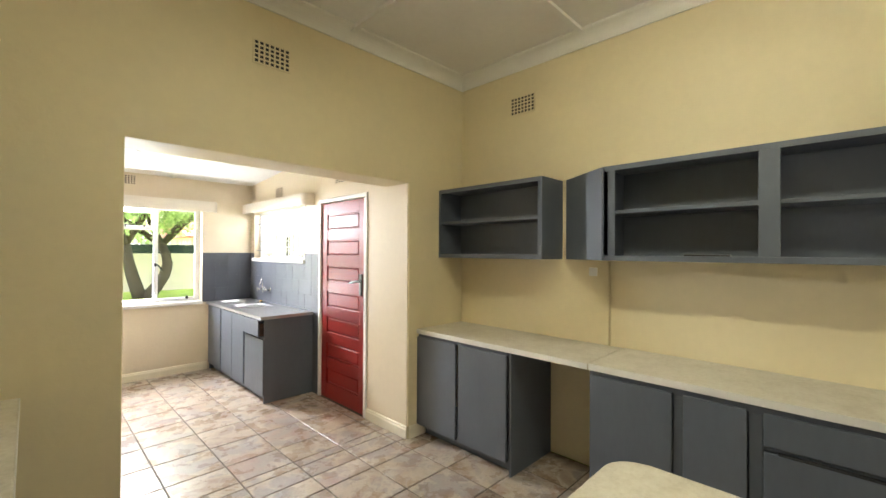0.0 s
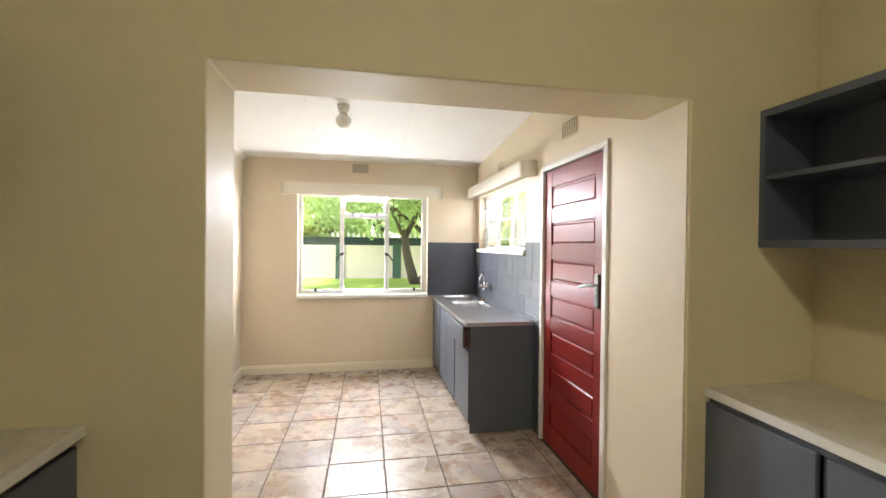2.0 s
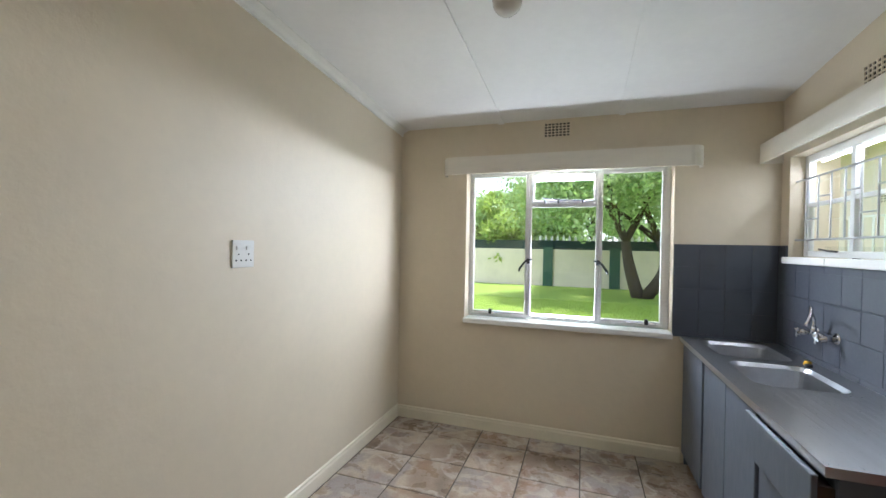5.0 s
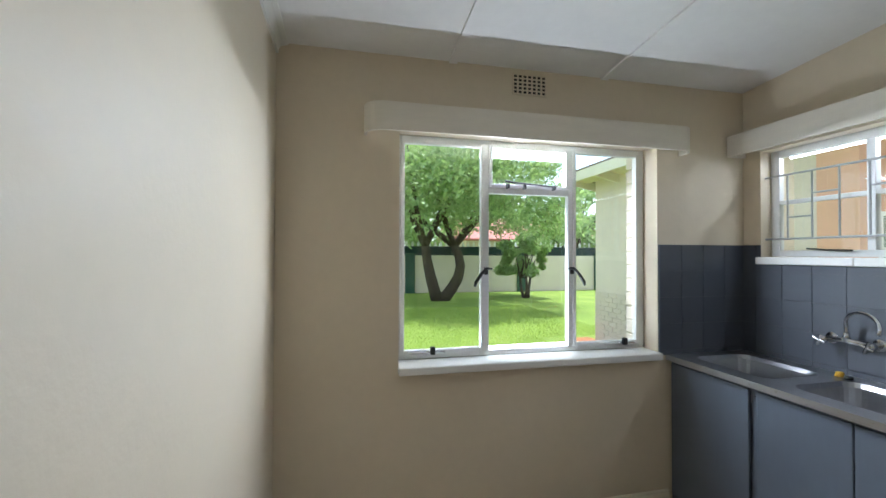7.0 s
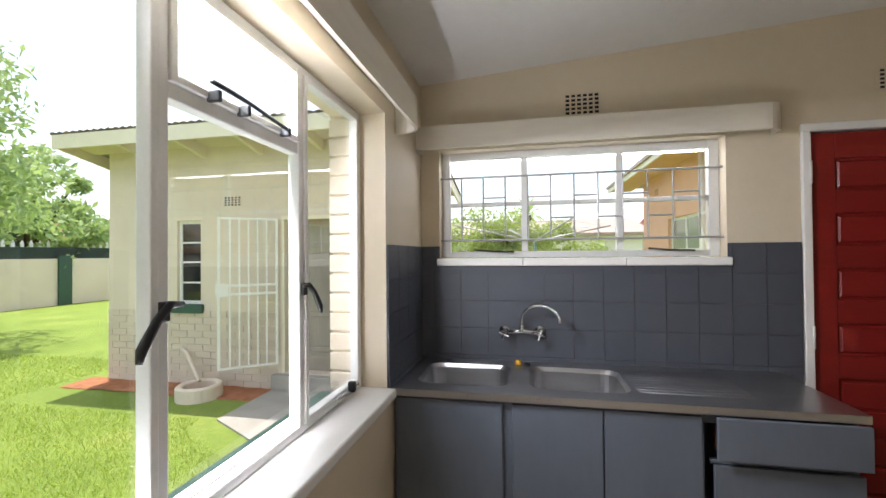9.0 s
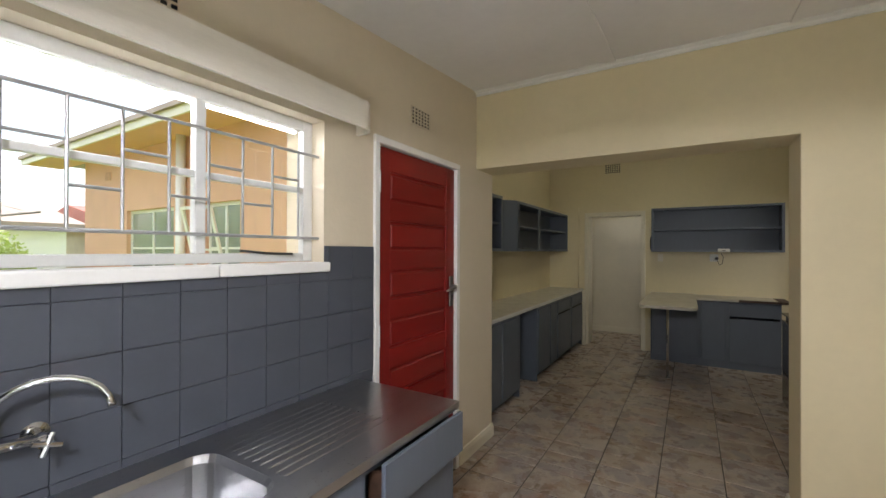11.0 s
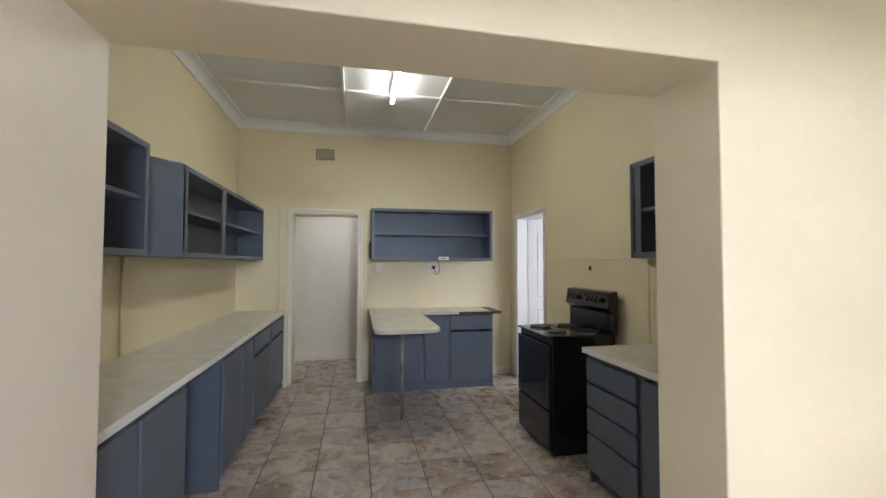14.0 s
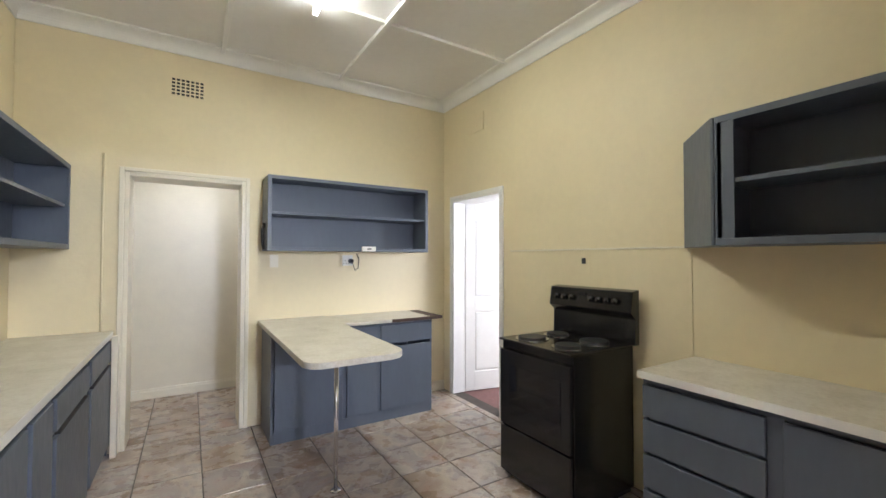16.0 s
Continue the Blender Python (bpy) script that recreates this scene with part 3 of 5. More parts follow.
box("outer_sill", (WX0, FY1 - 0.01, WZ0 - 0.10), (WX1, SY1 + T + 0.06, WZ0 - 0.03), GREENPAINT, win, "green painted outer sill", bevel=0.01)
# painted brick reveal outside the garden window
reveal = structure(place_empty("window_reveal", (WX1, 3.55, WZ0)), "cream painted brick reveal of the garden window", "window reveal")
k = 0
z = WZ0 - 0.02
while z < WZ1:
    for x0, x1 in ((WX1 - 0.012, WX1 + 0.1), (WX0 - 0.1, WX0 + 0.012)):
        box("brick", (x0, FY1 + 0.004, z), (x1, SY1 + T + 0.012, z + 0.078), BRICKPAINT, reveal, bevel=0.006)
    z += 0.086

win2 = structure(place_empty("window_sink", (0.08, 2.5, VZ0)), "white steel window over the sink with three lights", "window")
GX0, GX1 = 0.075, 0.11
N1, N2, NT = 2.77, 2.26, 1.755
for lo, hi in (((GX0, VY0, VZ0), (GX1, VY0 + 0.05, VZ1)), ((GX0, VY1 - 0.05, VZ0), (GX1, VY1, VZ1)), ((GX0, VY0 + 0.05, VZ0), (GX1, VY1 - 0.05, VZ0 + 0.035)), ((GX0, VY0 + 0.05, VZ1 - 0.045), (GX1, VY1 - 0.05, VZ1))):
    fr(lo, hi, "frame_bar", win2)
for y in (N1, N2):
    fr((GX0 - 0.003, y - 0.018, VZ0 + 0.035), (GX1, y + 0.018, VZ1 - 0.045), "mullion", win2)
for y0, y1 in ((VY0 + 0.05, N2 - 0.018), (N2 + 0.018, N1 - 0.018), (N1 + 0.018, VY1 - 0.05)):
    fr((GX0, y0, NT - 0.012), (GX1, y1, NT + 0.012), "transom", win2)
    for z0, z1 in ((VZ0 + 0.033, NT - 0.010), (NT + 0.010, VZ1 - 0.043)):
        unshadow(box("pane", (0.09, y0 - 0.002, z0), (0.093, y1 + 0.002, z1), GLASS, win2, bevel=0))
for y in (2.95, 2.02):
    tube("stay", [(GX0 - 0.01, y + 0.10, VZ0 + 0.045), (GX0 - 0.02, y, VZ0 + 0.036), (GX0 - 0.03, y - 0.12, VZ0 + 0.032)], 0.005, IRON, win2, "black iron window stay", 8)
for y0, y1 in ((VY0 - 0.012, 2.25), (2.252, 2.78), (2.782, VY1 + 0.012)):
    box("sill", (-0.032, y0, VZ0 - 0.045), (GX0 + 0.01, y1, VZ0 - 0.003), WHITE, win2, "white painted tile window sill", bevel=0.006)

# burglar bars in front of the sink window
bars = thing("burglar_bars", (0.035, 2.5, 1.53), "silver painted steel burglar bars across the sink window", "burglar bars")
BZ0, BZ1 = 1.545, 1.905
for z in (BZ0, BZ1):
    rod("rail", (0.035, VY0 + 0.001, z), (0.035, VY1 - 0.001, z), 0.006, GALV, bars, sides=8)
ys = [3.125 - 0.1245 * k for k in range(11)]
for y in ys:
    rod("upright", (0.035, y, BZ0), (0.035, y, BZ1), 0.005, GALV, bars, sides=8)
for k in range(10):
    z = 1.665 if k % 2 == 0 else 1.785
    if k != 2:
        rod("rung", (0.035, ys[k], z), (0.035, ys[k + 1], z), 0.005, GALV, bars, sides=8)


def pelmet(label, along, lo, hi, wall, sign, z0, z1, round_lo, round_hi):
    """A curtain pelmet: a front board that curves back to the wall, hollow behind, with a rail."""
    d, r, t = 0.125, 0.09, 0.014
    def line(off):
        pts = []
        if round_lo:
            pts += [(lo + off, 0.0)] + [(lo + off + (r - off) * (1 - math.cos(radians(a))), d - r + (r - off) * math.sin(radians(a))) for a in range(0, 91, 15)]
        else:
            pts += [(lo + off, 0.0), (lo + off, d - off)]
        if round_hi:
            pts += [(hi - off - (r - off) * (1 - math.cos(radians(a))), d - r + (r - off) * math.sin(radians(a))) for a in range(90, -1, -15)] + [(hi - off, 0.0)]
        else:
            pts += [(hi - off, d - off), (hi - off, 0.0)]
        return pts
    outer, inner = line(0), line(t)
    outline = outer + inner[::-1]
    ob = thing("pelmet", ((lo + hi) / 2, wall, z0) if along == "x" else (wall, (lo + hi) / 2, z0), label, "pelmet")
    conv = [((u, wall + sign * v) if along == "x" else (wall + sign * v, u)) for u, v in outline]
    prism("board", conv, "z", z0, z1, PELMET, ob)
    a, b = lo + 0.02, hi - 0.02
    o0, o1 = sorted((wall + sign * 0.003, wall + sign * (d - 0.02)))
    c0, c1 = sorted((wall + sign * 0.05, wall + sign * 0.065))
    if along == "x":
        box("top_board", (a + 0.09, o0, z1 - 0.016), (b - 0.09, o1, z1 - 0.002), PELMET, ob)
        box("curtain_rail", (a + 0.05, c0, z0 + 0.075), (b - 0.05, c1, z0 + 0.09), IRON, ob)
    else:
        box("top_board", (o0, a + 0.09, z1 - 0.016), (o1, b - 0.09, z1 - 0.002), PELMET, ob)
        box("curtain_rail", (c0, a + 0.05, z0 + 0.075), (c1, b - 0.05, z0 + 0.09), IRON, ob)
    return ob


pelmet("cream painted curved pelmet over the garden window", "x", -2.29, -0.455, SY1, -1, 2.035, 2.17, True, True)
pelmet("cream painted curved pelmet over the sink window", "y", 1.555, 3.355, SX1, -1, 2.045, 2.17, True, False)


def air_vent(axis, plane, sign, a, z, w=0.225, h=0.14, nx=7, nz=5, label="cream terracotta air vent with square holes", mat=WALL, void=DARK):
    """A pierced air brick face on a wall; a, z: its centre."""
    loc = (plane, a, z - h / 2) if axis == "x" else (a, plane, z - h / 2)
    ob = thing("air_vent", loc, label, "air vent", "air vents")
    def bx(n, a0, a1, z0, z1, d0, d1, mt):
        d0, d1 = sorted((plane + sign * d0, plane + sign * d1))
        return ((d0, a0, z0), (d1, a1, z1)) if axis == "x" else ((a0, d0, z0), (a1, d1, z1))
    rows = []
    px, pz = w / nx, h / nz
    for k in range(nx + 1):
        c = a - w / 2 + k * px
        rows.append(bx("", c - px * 0.16, c + px * 0.16, z - h / 2 - pz * 0.17, z + h / 2 + pz * 0.17, 0.001, 0.007, mat))
    for k in range(nz + 1):
        c = z - h / 2 + k * pz
        rows.append(bx("", a - w / 2, a + w / 2, c - pz * 0.17, c + pz * 0.17, 0.0012, 0.0068, mat))
    boxes("grille", rows, mat, ob)
    # a DARK sheet paints the shade inside the holes; painted-over vents get wall paint
    boxes("backing", [bx("", a - w / 2, a + w / 2, z - h / 2, z + h / 2, 0.0005, 0.002 if void is DARK else 0.0058, void)], void, ob, "back of the holes")
    return ob


air_vent("y", PY, -1, -1.135, 2.76)
air_vent("x", KX1, -1, -0.695, 2.755)
air_vent("y", KY0, 1, -0.34, 2.78)
air_vent("x", KX0, 1, -3.18, 2.755, 0.2, 0.16, 4, 4, "painted-over cream air vent", void=WALL)
air_vent("y", SY1, -1, -1.415, 2.365, 0.19, 0.105, 7, 5, mat=SCULLERY_WALL)
air_vent("x", SX1, -1, 2.46, 2.27, 0.18, 0.115, 6, 5, mat=SCULLERY_WALL)
air_vent("x", SX1, -1, 1.025, 2.28, 0.19, 0.10, 6, 5, mat=SCULLERY_WALL)

# ---- scullery things ----
def slab_door(name, lo, hi, parent, m=None):
    return box(name, lo, hi, GREY, parent, bevel=0.004, m=m)


sc = thing("sink_cabinet", (-0.27, 2.45, 0), "blue-grey painted sink base cabinet with a drawer standing ajar", "cabinet")
SFX = -0.525
boards([((SFX, 1.575, 0.0), (-0.003, 1.595, 0.845)), ((SFX, 3.335, 0.0), (-0.003, 3.355, 0.845)), ((SFX, 1.595, 0.08), (-0.003, 3.335, 0.10)), ((-0.015, 1.595, 0.1), (-0.004, 3.335, 0.845)),
               ((SFX, 1.595, 0.80), (SFX + 0.02, 3.335, 0.845)), ((SFX, 2.07, 0.1), (-0.01, 2.09, 0.80)), ((SFX, 2.83, 0.1), (SFX + 0.02, 2.87, 0.8)), ((SFX, 2.07, 0.1), (SFX + 0.02, 2.10, 0.8)),
               ((SFX, 1.595, 0.645), (SFX + 0.02, 2.07, 0.66)), ((SFX + 0.05, 1.595, 0), (SFX + 0.065, 3.335, 0.08))], GREY, sc)
for y0, y1 in ((2.87, 3.34), (2.465, 2.83), (2.10, 2.46)):
    slab_door("door", (SFX - 0.018, y0, 0.085), (SFX - 0.001, y1, 0.83), sc)
slab_door("door", (SFX - 0.018, 1.565, 0.085), (SFX - 0.001, 2.06, 0.645), sc)
dr = slab_door("drawer_front", (SFX - 0.066, 1.572, 0.683), (SFX - 0.049, 2.066, 0.843), sc, pose(0, 0, 0))
boxes("drawer_box", [((SFX - 0.049, 1.60, 0.68), (SFX + 0.35, 1.612, 0.80)), ((SFX - 0.049, 2.03, 0.69), (SFX + 0.35, 2.042, 0.80)), ((SFX - 0.049, 1.612, 0.68), (SFX + 0.35, 2.03, 0.688))], BROWNWOOD, dr)

# stainless worktop with two bowls and a drainer
top = thing("sink_worktop", (-0.28, 2.45, 0.846), "stainless steel double sink top with a ribbed drainer", "sink")
bm = bmesh.new()
ZT, X0, X1, Y0, Y1 = 0.876, -0.565, -0.003, 1.56, 3.356
bowls = [(2.845, 3.275), (2.325, 2.755)]
BX0, BX1 = -0.465, -0.105


def round_rect(x0, x1, y0, y1, r, n=5):
    out = []
    for cx, cy, a0 in ((x1 - r, y1 - r, 0), (x0 + r, y1 - r, 90), (x0 + r, y0 + r, 180), (x1 - r, y0 + r, 270)):
        for k in range(n + 1):
            a = radians(a0 + 90 * k / n)
            out.append((cx + r * math.cos(a), cy + r * math.sin(a)))
    return out


def sheet_with_hole(bm, x0, x1, y0, y1, hole, z):
    """A flat sheet round a rounded hole: each corner arc fans to its outer corner."""
    n = len(hole) // 4
    outer = [bm.verts.new((x, y, z)) for x, y in ((x1, y1), (x0, y1), (x0, y0), (x1, y0))]
    inner = [bm.verts.new((x, y, z)) for x, y in hole]
    for c in range(4):
        arc = inner[c * n:(c + 1) * n]
        for a, b in zip(arc, arc[1:]):
            bm.faces.new((outer[c], b, a))
        bm.faces.new((outer[c], outer[(c + 1) % 4], inner[((c + 1) * n) % len(inner)], arc[-1]))
    return inner


def bowl_walls(bm, ringv, x0, x1, y0, y1, z):
    last = ringv
    for grow, dz, r in ((0.004, -0.006, 0.068), (0.012, -0.02, 0.066), (0.02, -0.13, 0.06), (0.035, -0.148, 0.05), (0.06, -0.152, 0.03)):
        nxt = [bm.verts.new((x, y, z + dz)) for x, y in round_rect(x0 + grow, x1 - grow, y0 + grow, y1 - grow, r)]
        for k in range(len(nxt)):
            bm.faces.new((last[k], last[(k + 1) % len(nxt)], nxt[(k + 1) % len(nxt)], nxt[k]))
        last = nxt
    bm.faces.new(last)


cuts = [Y1, 2.81, 2.30]
for (b0, b1), y1c, y0c in zip(bowls, cuts, cuts[1:]):
    hole = round_rect(BX0, BX1, b0, b1, 0.07)
    rv = sheet_with_hole(bm, X0, X1, y0c, y1c, hole, ZT)
    bowl_walls(bm, rv, BX0, BX1, b0, b1, ZT)
x = -0.44
prev = X0
strips = []
while x < -0.10:
    strips += [(prev, x, 0.0, 0.0), (x, x + 0.006, 0.0, -0.0018), (x + 0.006, x + 0.012, -0.0018, 0.0)]
    prev = x + 0.012
    x += 0.036
strips.append((prev, X1, 0, 0))
for a, b, za, zb in strips:
    for y0, y1, f in ((1.86, 2.30, 1), (Y0, 1.86, 0)):
        bm.faces.new([bm.verts.new(p) for p in ((a, y0, ZT + za * f), (b, y0, ZT + zb * f), (b, y1, ZT + zb * f), (a, y1, ZT + za * f))])
for (ax, ay), (bx_, by) in (((X0, Y1), (X0, Y0)), ((X0, Y0), (X1, Y0))):
    bm.faces.new([bm.verts.new(p) for p in ((ax, ay, ZT), (bx_, by, ZT), (bx_, by, ZT - 0.03), (ax, ay, ZT - 0.03))])
bmesh.ops.remove_doubles(bm, verts=bm.verts, dist=0.0004)
bmesh.ops.recalc_face_normals(bm, faces=bm.faces)
sink_sheet = part("sink_sheet", bm, STEEL, top)
for b0, b1 in bowls:
    rod("waste", ((BX0 + BX1) / 2, (b0 + b1) / 2, ZT - 0.152), ((BX0 + BX1) / 2, (b0 + b1) / 2, ZT - 0.149), 0.035, CHROME, top, "chrome waste outlet", 20)

tap = thing("sink_mixer_tap", (-0.02, 2.79, 1.0), "chrome wall-mounted mixer tap with a swan neck", "tap")
TY, TZ = 2.79, 1.055
tube("bridge", [(-0.058, TY + 0.085, TZ - 0.012), (-0.062, TY, TZ - 0.004), (-0.058, TY - 0.085, TZ - 0.012)], 0.013, CHROME, tap)
for s in (1, -1):
    y = TY + s * 0.095
    rod("flange", (-0.002, y, TZ - 0.012), (-0.012, y, TZ - 0.012), 0.028, CHROME, tap, sides=18)
    rod("valve", (-0.012, y, TZ - 0.012), (-0.085, y, TZ - 0.018), 0.015, CHROME, tap, sides=14)
    for a in (20, 110):
        dy, dz = 0.028 * math.cos(radians(a)), 0.028 * math.sin(radians(a))
        rod("cross_handle", (-0.092, y - dy, TZ - 0.018 - dz), (-0.092, y + dy, TZ - 0.018 + dz), 0.007, CHROME, tap, sides=8)
pts = [(-0.062, TY, TZ), (-0.062, TY, TZ + 0.045)]
for k in range(11):
    a = radians(180 - 18.5 * k)
    pts.append((-0.062 - 0.115 * (k / 10), TY - 0.095 - 0.095 * math.cos(a) + 0.0, TZ + 0.065 + 0.075 * math.sin(a) * (1 if k < 6 else 1)))
tube("spout", pts, 0.0085, CHROME, tap)
rod("spout_collar", (-0.062, TY, TZ - 0.005), (-0.062, TY, TZ + 0.03), 0.014, CHROME, tap, sides=14)

plug = thing("sink_plug", (-0.075, 2.80, 0.877), "yellow and black sink plug lying on the sink top", "sink plug")
rod("stopper", (-0.075, 2.81, 0.877), (-0.075, 2.81, 0.897), 0.020, YELLOW, plug, r2=0.015)
rod("knob", (-0.09, 2.765, 0.877), (-0.09, 2.765, 0.889), 0.017, IRON, plug)


def socket_plate(axis, plane, sign, a, z, w, h, label, rich=True, mat=PLASTIC):
    ob = thing("wall_socket", (plane, a, z - h / 2) if axis == "x" else (a, plane, z - h / 2), label, "socket")
    def bb(n, a0, a1, z0, z1, d0, d1, mt, par=ob):
        d0, d1 = sorted((plane + sign * d0, plane + sign * d1))
        lo, hi = ((d0, a0, z0), (d1, a1, z1)) if axis == "x" else ((a0, d0, z0), (a1, d1, z1))
        return box(n, lo, hi, mt, par, bevel=0.0015)
    bb("plate", a - w / 2, a + w / 2, z - h / 2, z + h / 2, 0, 0.009, mat)
    if rich:
        for s in (-1, 1):
            c = a + s * w * 0.23
            bb("switch", c - 0.017, c + 0.017, z + 0.018, z + 0.036, 0.009, 0.016, PLASTIC)
            for du, dz in ((0, -0.002), (-0.014, -0.030), (0.014, -0.030)):
                p0 = (plane + sign * 0.009, c + du, z + dz) if axis == "x" else (c + du, plane + sign * 0.009, z + dz)
                p1 = (plane + sign * 0.0105, c + du, z + dz) if axis == "x" else (c + du, plane + sign * 0.0105, z + dz)
                rod("pin_hole", p0, p1, 0.0042, DARK, ob, sides=10)
    return ob


socket_plate("x", SX0, 1, 1.632, 1.413, 0.125, 0.125, "cream double wall socket with two switches")

lamp = thing("ceiling_lamp", (-1.52, 1.78, 2.45), "bare clear bulb in a white ceiling lampholder", "ceiling lamp")
zc = scullery_ceiling(1.78)
rod("rose", (-1.52, 1.78, zc - 0.02), (-1.52, 1.78, zc), 0.05, PLASTIC, lamp, sides=20)
rod("holder", (-1.52, 1.78, zc - 0.055), (-1.52, 1.78, zc - 0.02), 0.036, PLASTIC, lamp, sides=20, r2=0.045)
b = bmesh.new()
bmesh.ops.create_uvsphere(b, u_segments=20, v_segments=12, radius=0.06, matrix=Matrix.Translation((-1.52, 1.78, zc - 0.115)))
for v in b.verts:
    if v.co.z > zc - 0.09:
        v.co.x = -1.52 + (v.co.x + 1.52) * 0.8
        v.co.y = 1.78 + (v.co.y - 1.78) * 0.8
part("globe", b, plain("pearl_glass", (0.75, 0.73, 0.68), 0.08, vary=0.02), lamp, "pale glass globe", smooth=True)

# ---- kitchen things ----
def worktop(name, lo, hi, label, radius=0.006):
    return tagged(box(name, lo, hi, WORKTOP, bevel=radius), label, "worktop")


worktop("worktop", (0.098, -1.515, 0.852), (KX1 - 0.002, -0.003, 0.89), "mottled cream laminate worktop with a pale edge")
worktop("worktop", (0.098, KY0 + 0.004, 0.853), (KX1 - 0.002, -1.52, 0.892), "long mottled cream laminate worktop with a worn edge")


for lo, hi in (((0.0955, -1.513, 0.853), (0.0985, -0.004, 0.889)), ((0.0955, KY0 + 0.02, 0.854), (0.0985, -1.522, 0.891))):
    box("edge_strip", lo, hi, PLASTIC, bpy.data.objects["worktop" if hi[1] > -1 else "worktop.001"], "pale laminate edge strip", 0.001)


def cabinet_body(ob, x0, x1, y0, y1, z0, z1, toe=None, t=0.018, open_face=None, back=None, shelves=(), dividers=()):
    """A carcass of boards; open_face: the side without a board (-x, +x, +y)."""
    rows = [((x0, y0, z1 - t), (x1, y1, z1)), ((x0, y0, z0), (x1, y1, z0 + t))]
    sides = {"-x": ((x0, y0, z0 + t), (x0 + t, y1, z1 - t)), "+x": ((x1 - t, y0, z0 + t), (x1, y1, z1 - t)), "-y": ((x0, y0, z0 + t), (x1, y0 + t, z1 - t)), "+y": ((x0, y1 - t, z0 + t), (x1, y1, z1 - t))}
    along_y = open_face in ("-x", "+x")
    if along_y:
        for kx in ("-y", "+y"):
            rows.append(sides[kx])
        lo, hi = sides["+x" if open_face == "-x" else "-x"]
        rows.append(((lo[0], y0 + t, lo[2]), (hi[0], y1 - t, hi[2])))
    else:
        for kx in ("-x", "+x"):
            rows.append(sides[kx])
        lo, hi = sides["-y"]
        rows.append(((x0 + t, lo[1], lo[2]), (x1 - t, hi[1], hi[2])))
    boards(rows, GREY, ob)


# east wall: two base units with a gap between them
ub = thing("base_cabinet", (0.38, -0.48, 0), "blue-grey painted two-door base cabinet under the worktop", "cabinet", "kitchen base cabinets")
boards([((0.12, -0.965, 0.0), (0.648, -0.947, 0.85)), ((0.12, -0.022, 0.09), (0.648, -0.004, 0.85)), ((0.12, -0.947, 0.09), (0.648, -0.022, 0.108)), ((0.12, -0.947, 0.82), (0.14, -0.022, 0.85)),
               ((0.12, -0.49, 0.108), (0.14, -0.47, 0.82)), ((0.19, -0.947, 0), (0.205, -0.004, 0.09)), ((0.636, -0.947, 0.108), (0.647, -0.022, 0.82))], GREY, ub)
for y0, y1 in ((-0.462, -0.012), (-0.935, -0.492)):
    slab_door("door", (0.101, y0, 0.095), (0.119, y1, 0.826), ub)
uc = thing("base_cabinet", (0.38, -2.65, 0), "long blue-grey painted base cabinet with doors and drawers", "cabinet", "kitchen base cabinets")
boards([((0.12, -1.538, 0.0), (0.648, -1.52, 0.85)), ((0.12, -3.785, 0.0), (0.648, -3.767, 0.85)), ((0.12, -3.767, 0.09), (0.648, -1.538, 0.108)), ((0.12, -3.767, 0.81), (0.14, -1.538, 0.85)),
               ((0.12, -2.005, 0.108), (0.14, -1.965, 0.81)), ((0.12, -2.325, 0.108), (0.14, -2.275, 0.81)), ((0.12, -3.05, 0.108), (0.14, -3.0, 0.81)), ((0.12, -3.767, 0.66), (0.14, -2.325, 0.675)), ((0.19, -3.767, 0), (0.205, -1.538, 0.09)), ((0.636, -3.767, 0.108), (0.647, -1.538, 0.81))], GREY, uc)
for y0, y1, z0, z1 in ((-1.96, -1.53, 0.095, 0.825), (-2.27, -2.01, 0.095, 0.825), (-2.995, -2.33, 0.095, 0.655), (-3.76, -3.055, 0.095, 0.655)):
    slab_door("door", (0.101, y0, z0), (0.119, y1, z1), uc)
for y0, y1 in ((-2.995, -2.33), (-3.76, -3.055)):
    slab_door("drawer_front", (0.101, y0, 0.682), (0.119, y1, 0.825), uc)
    # near-black strip painted as the shade between drawer and door
    box("drawer_shadow_slot", (0.1, y0 + 0.05, 0.655), (0.1195, y1 - 0.05, 0.664), DARK, uc, bevel=0)


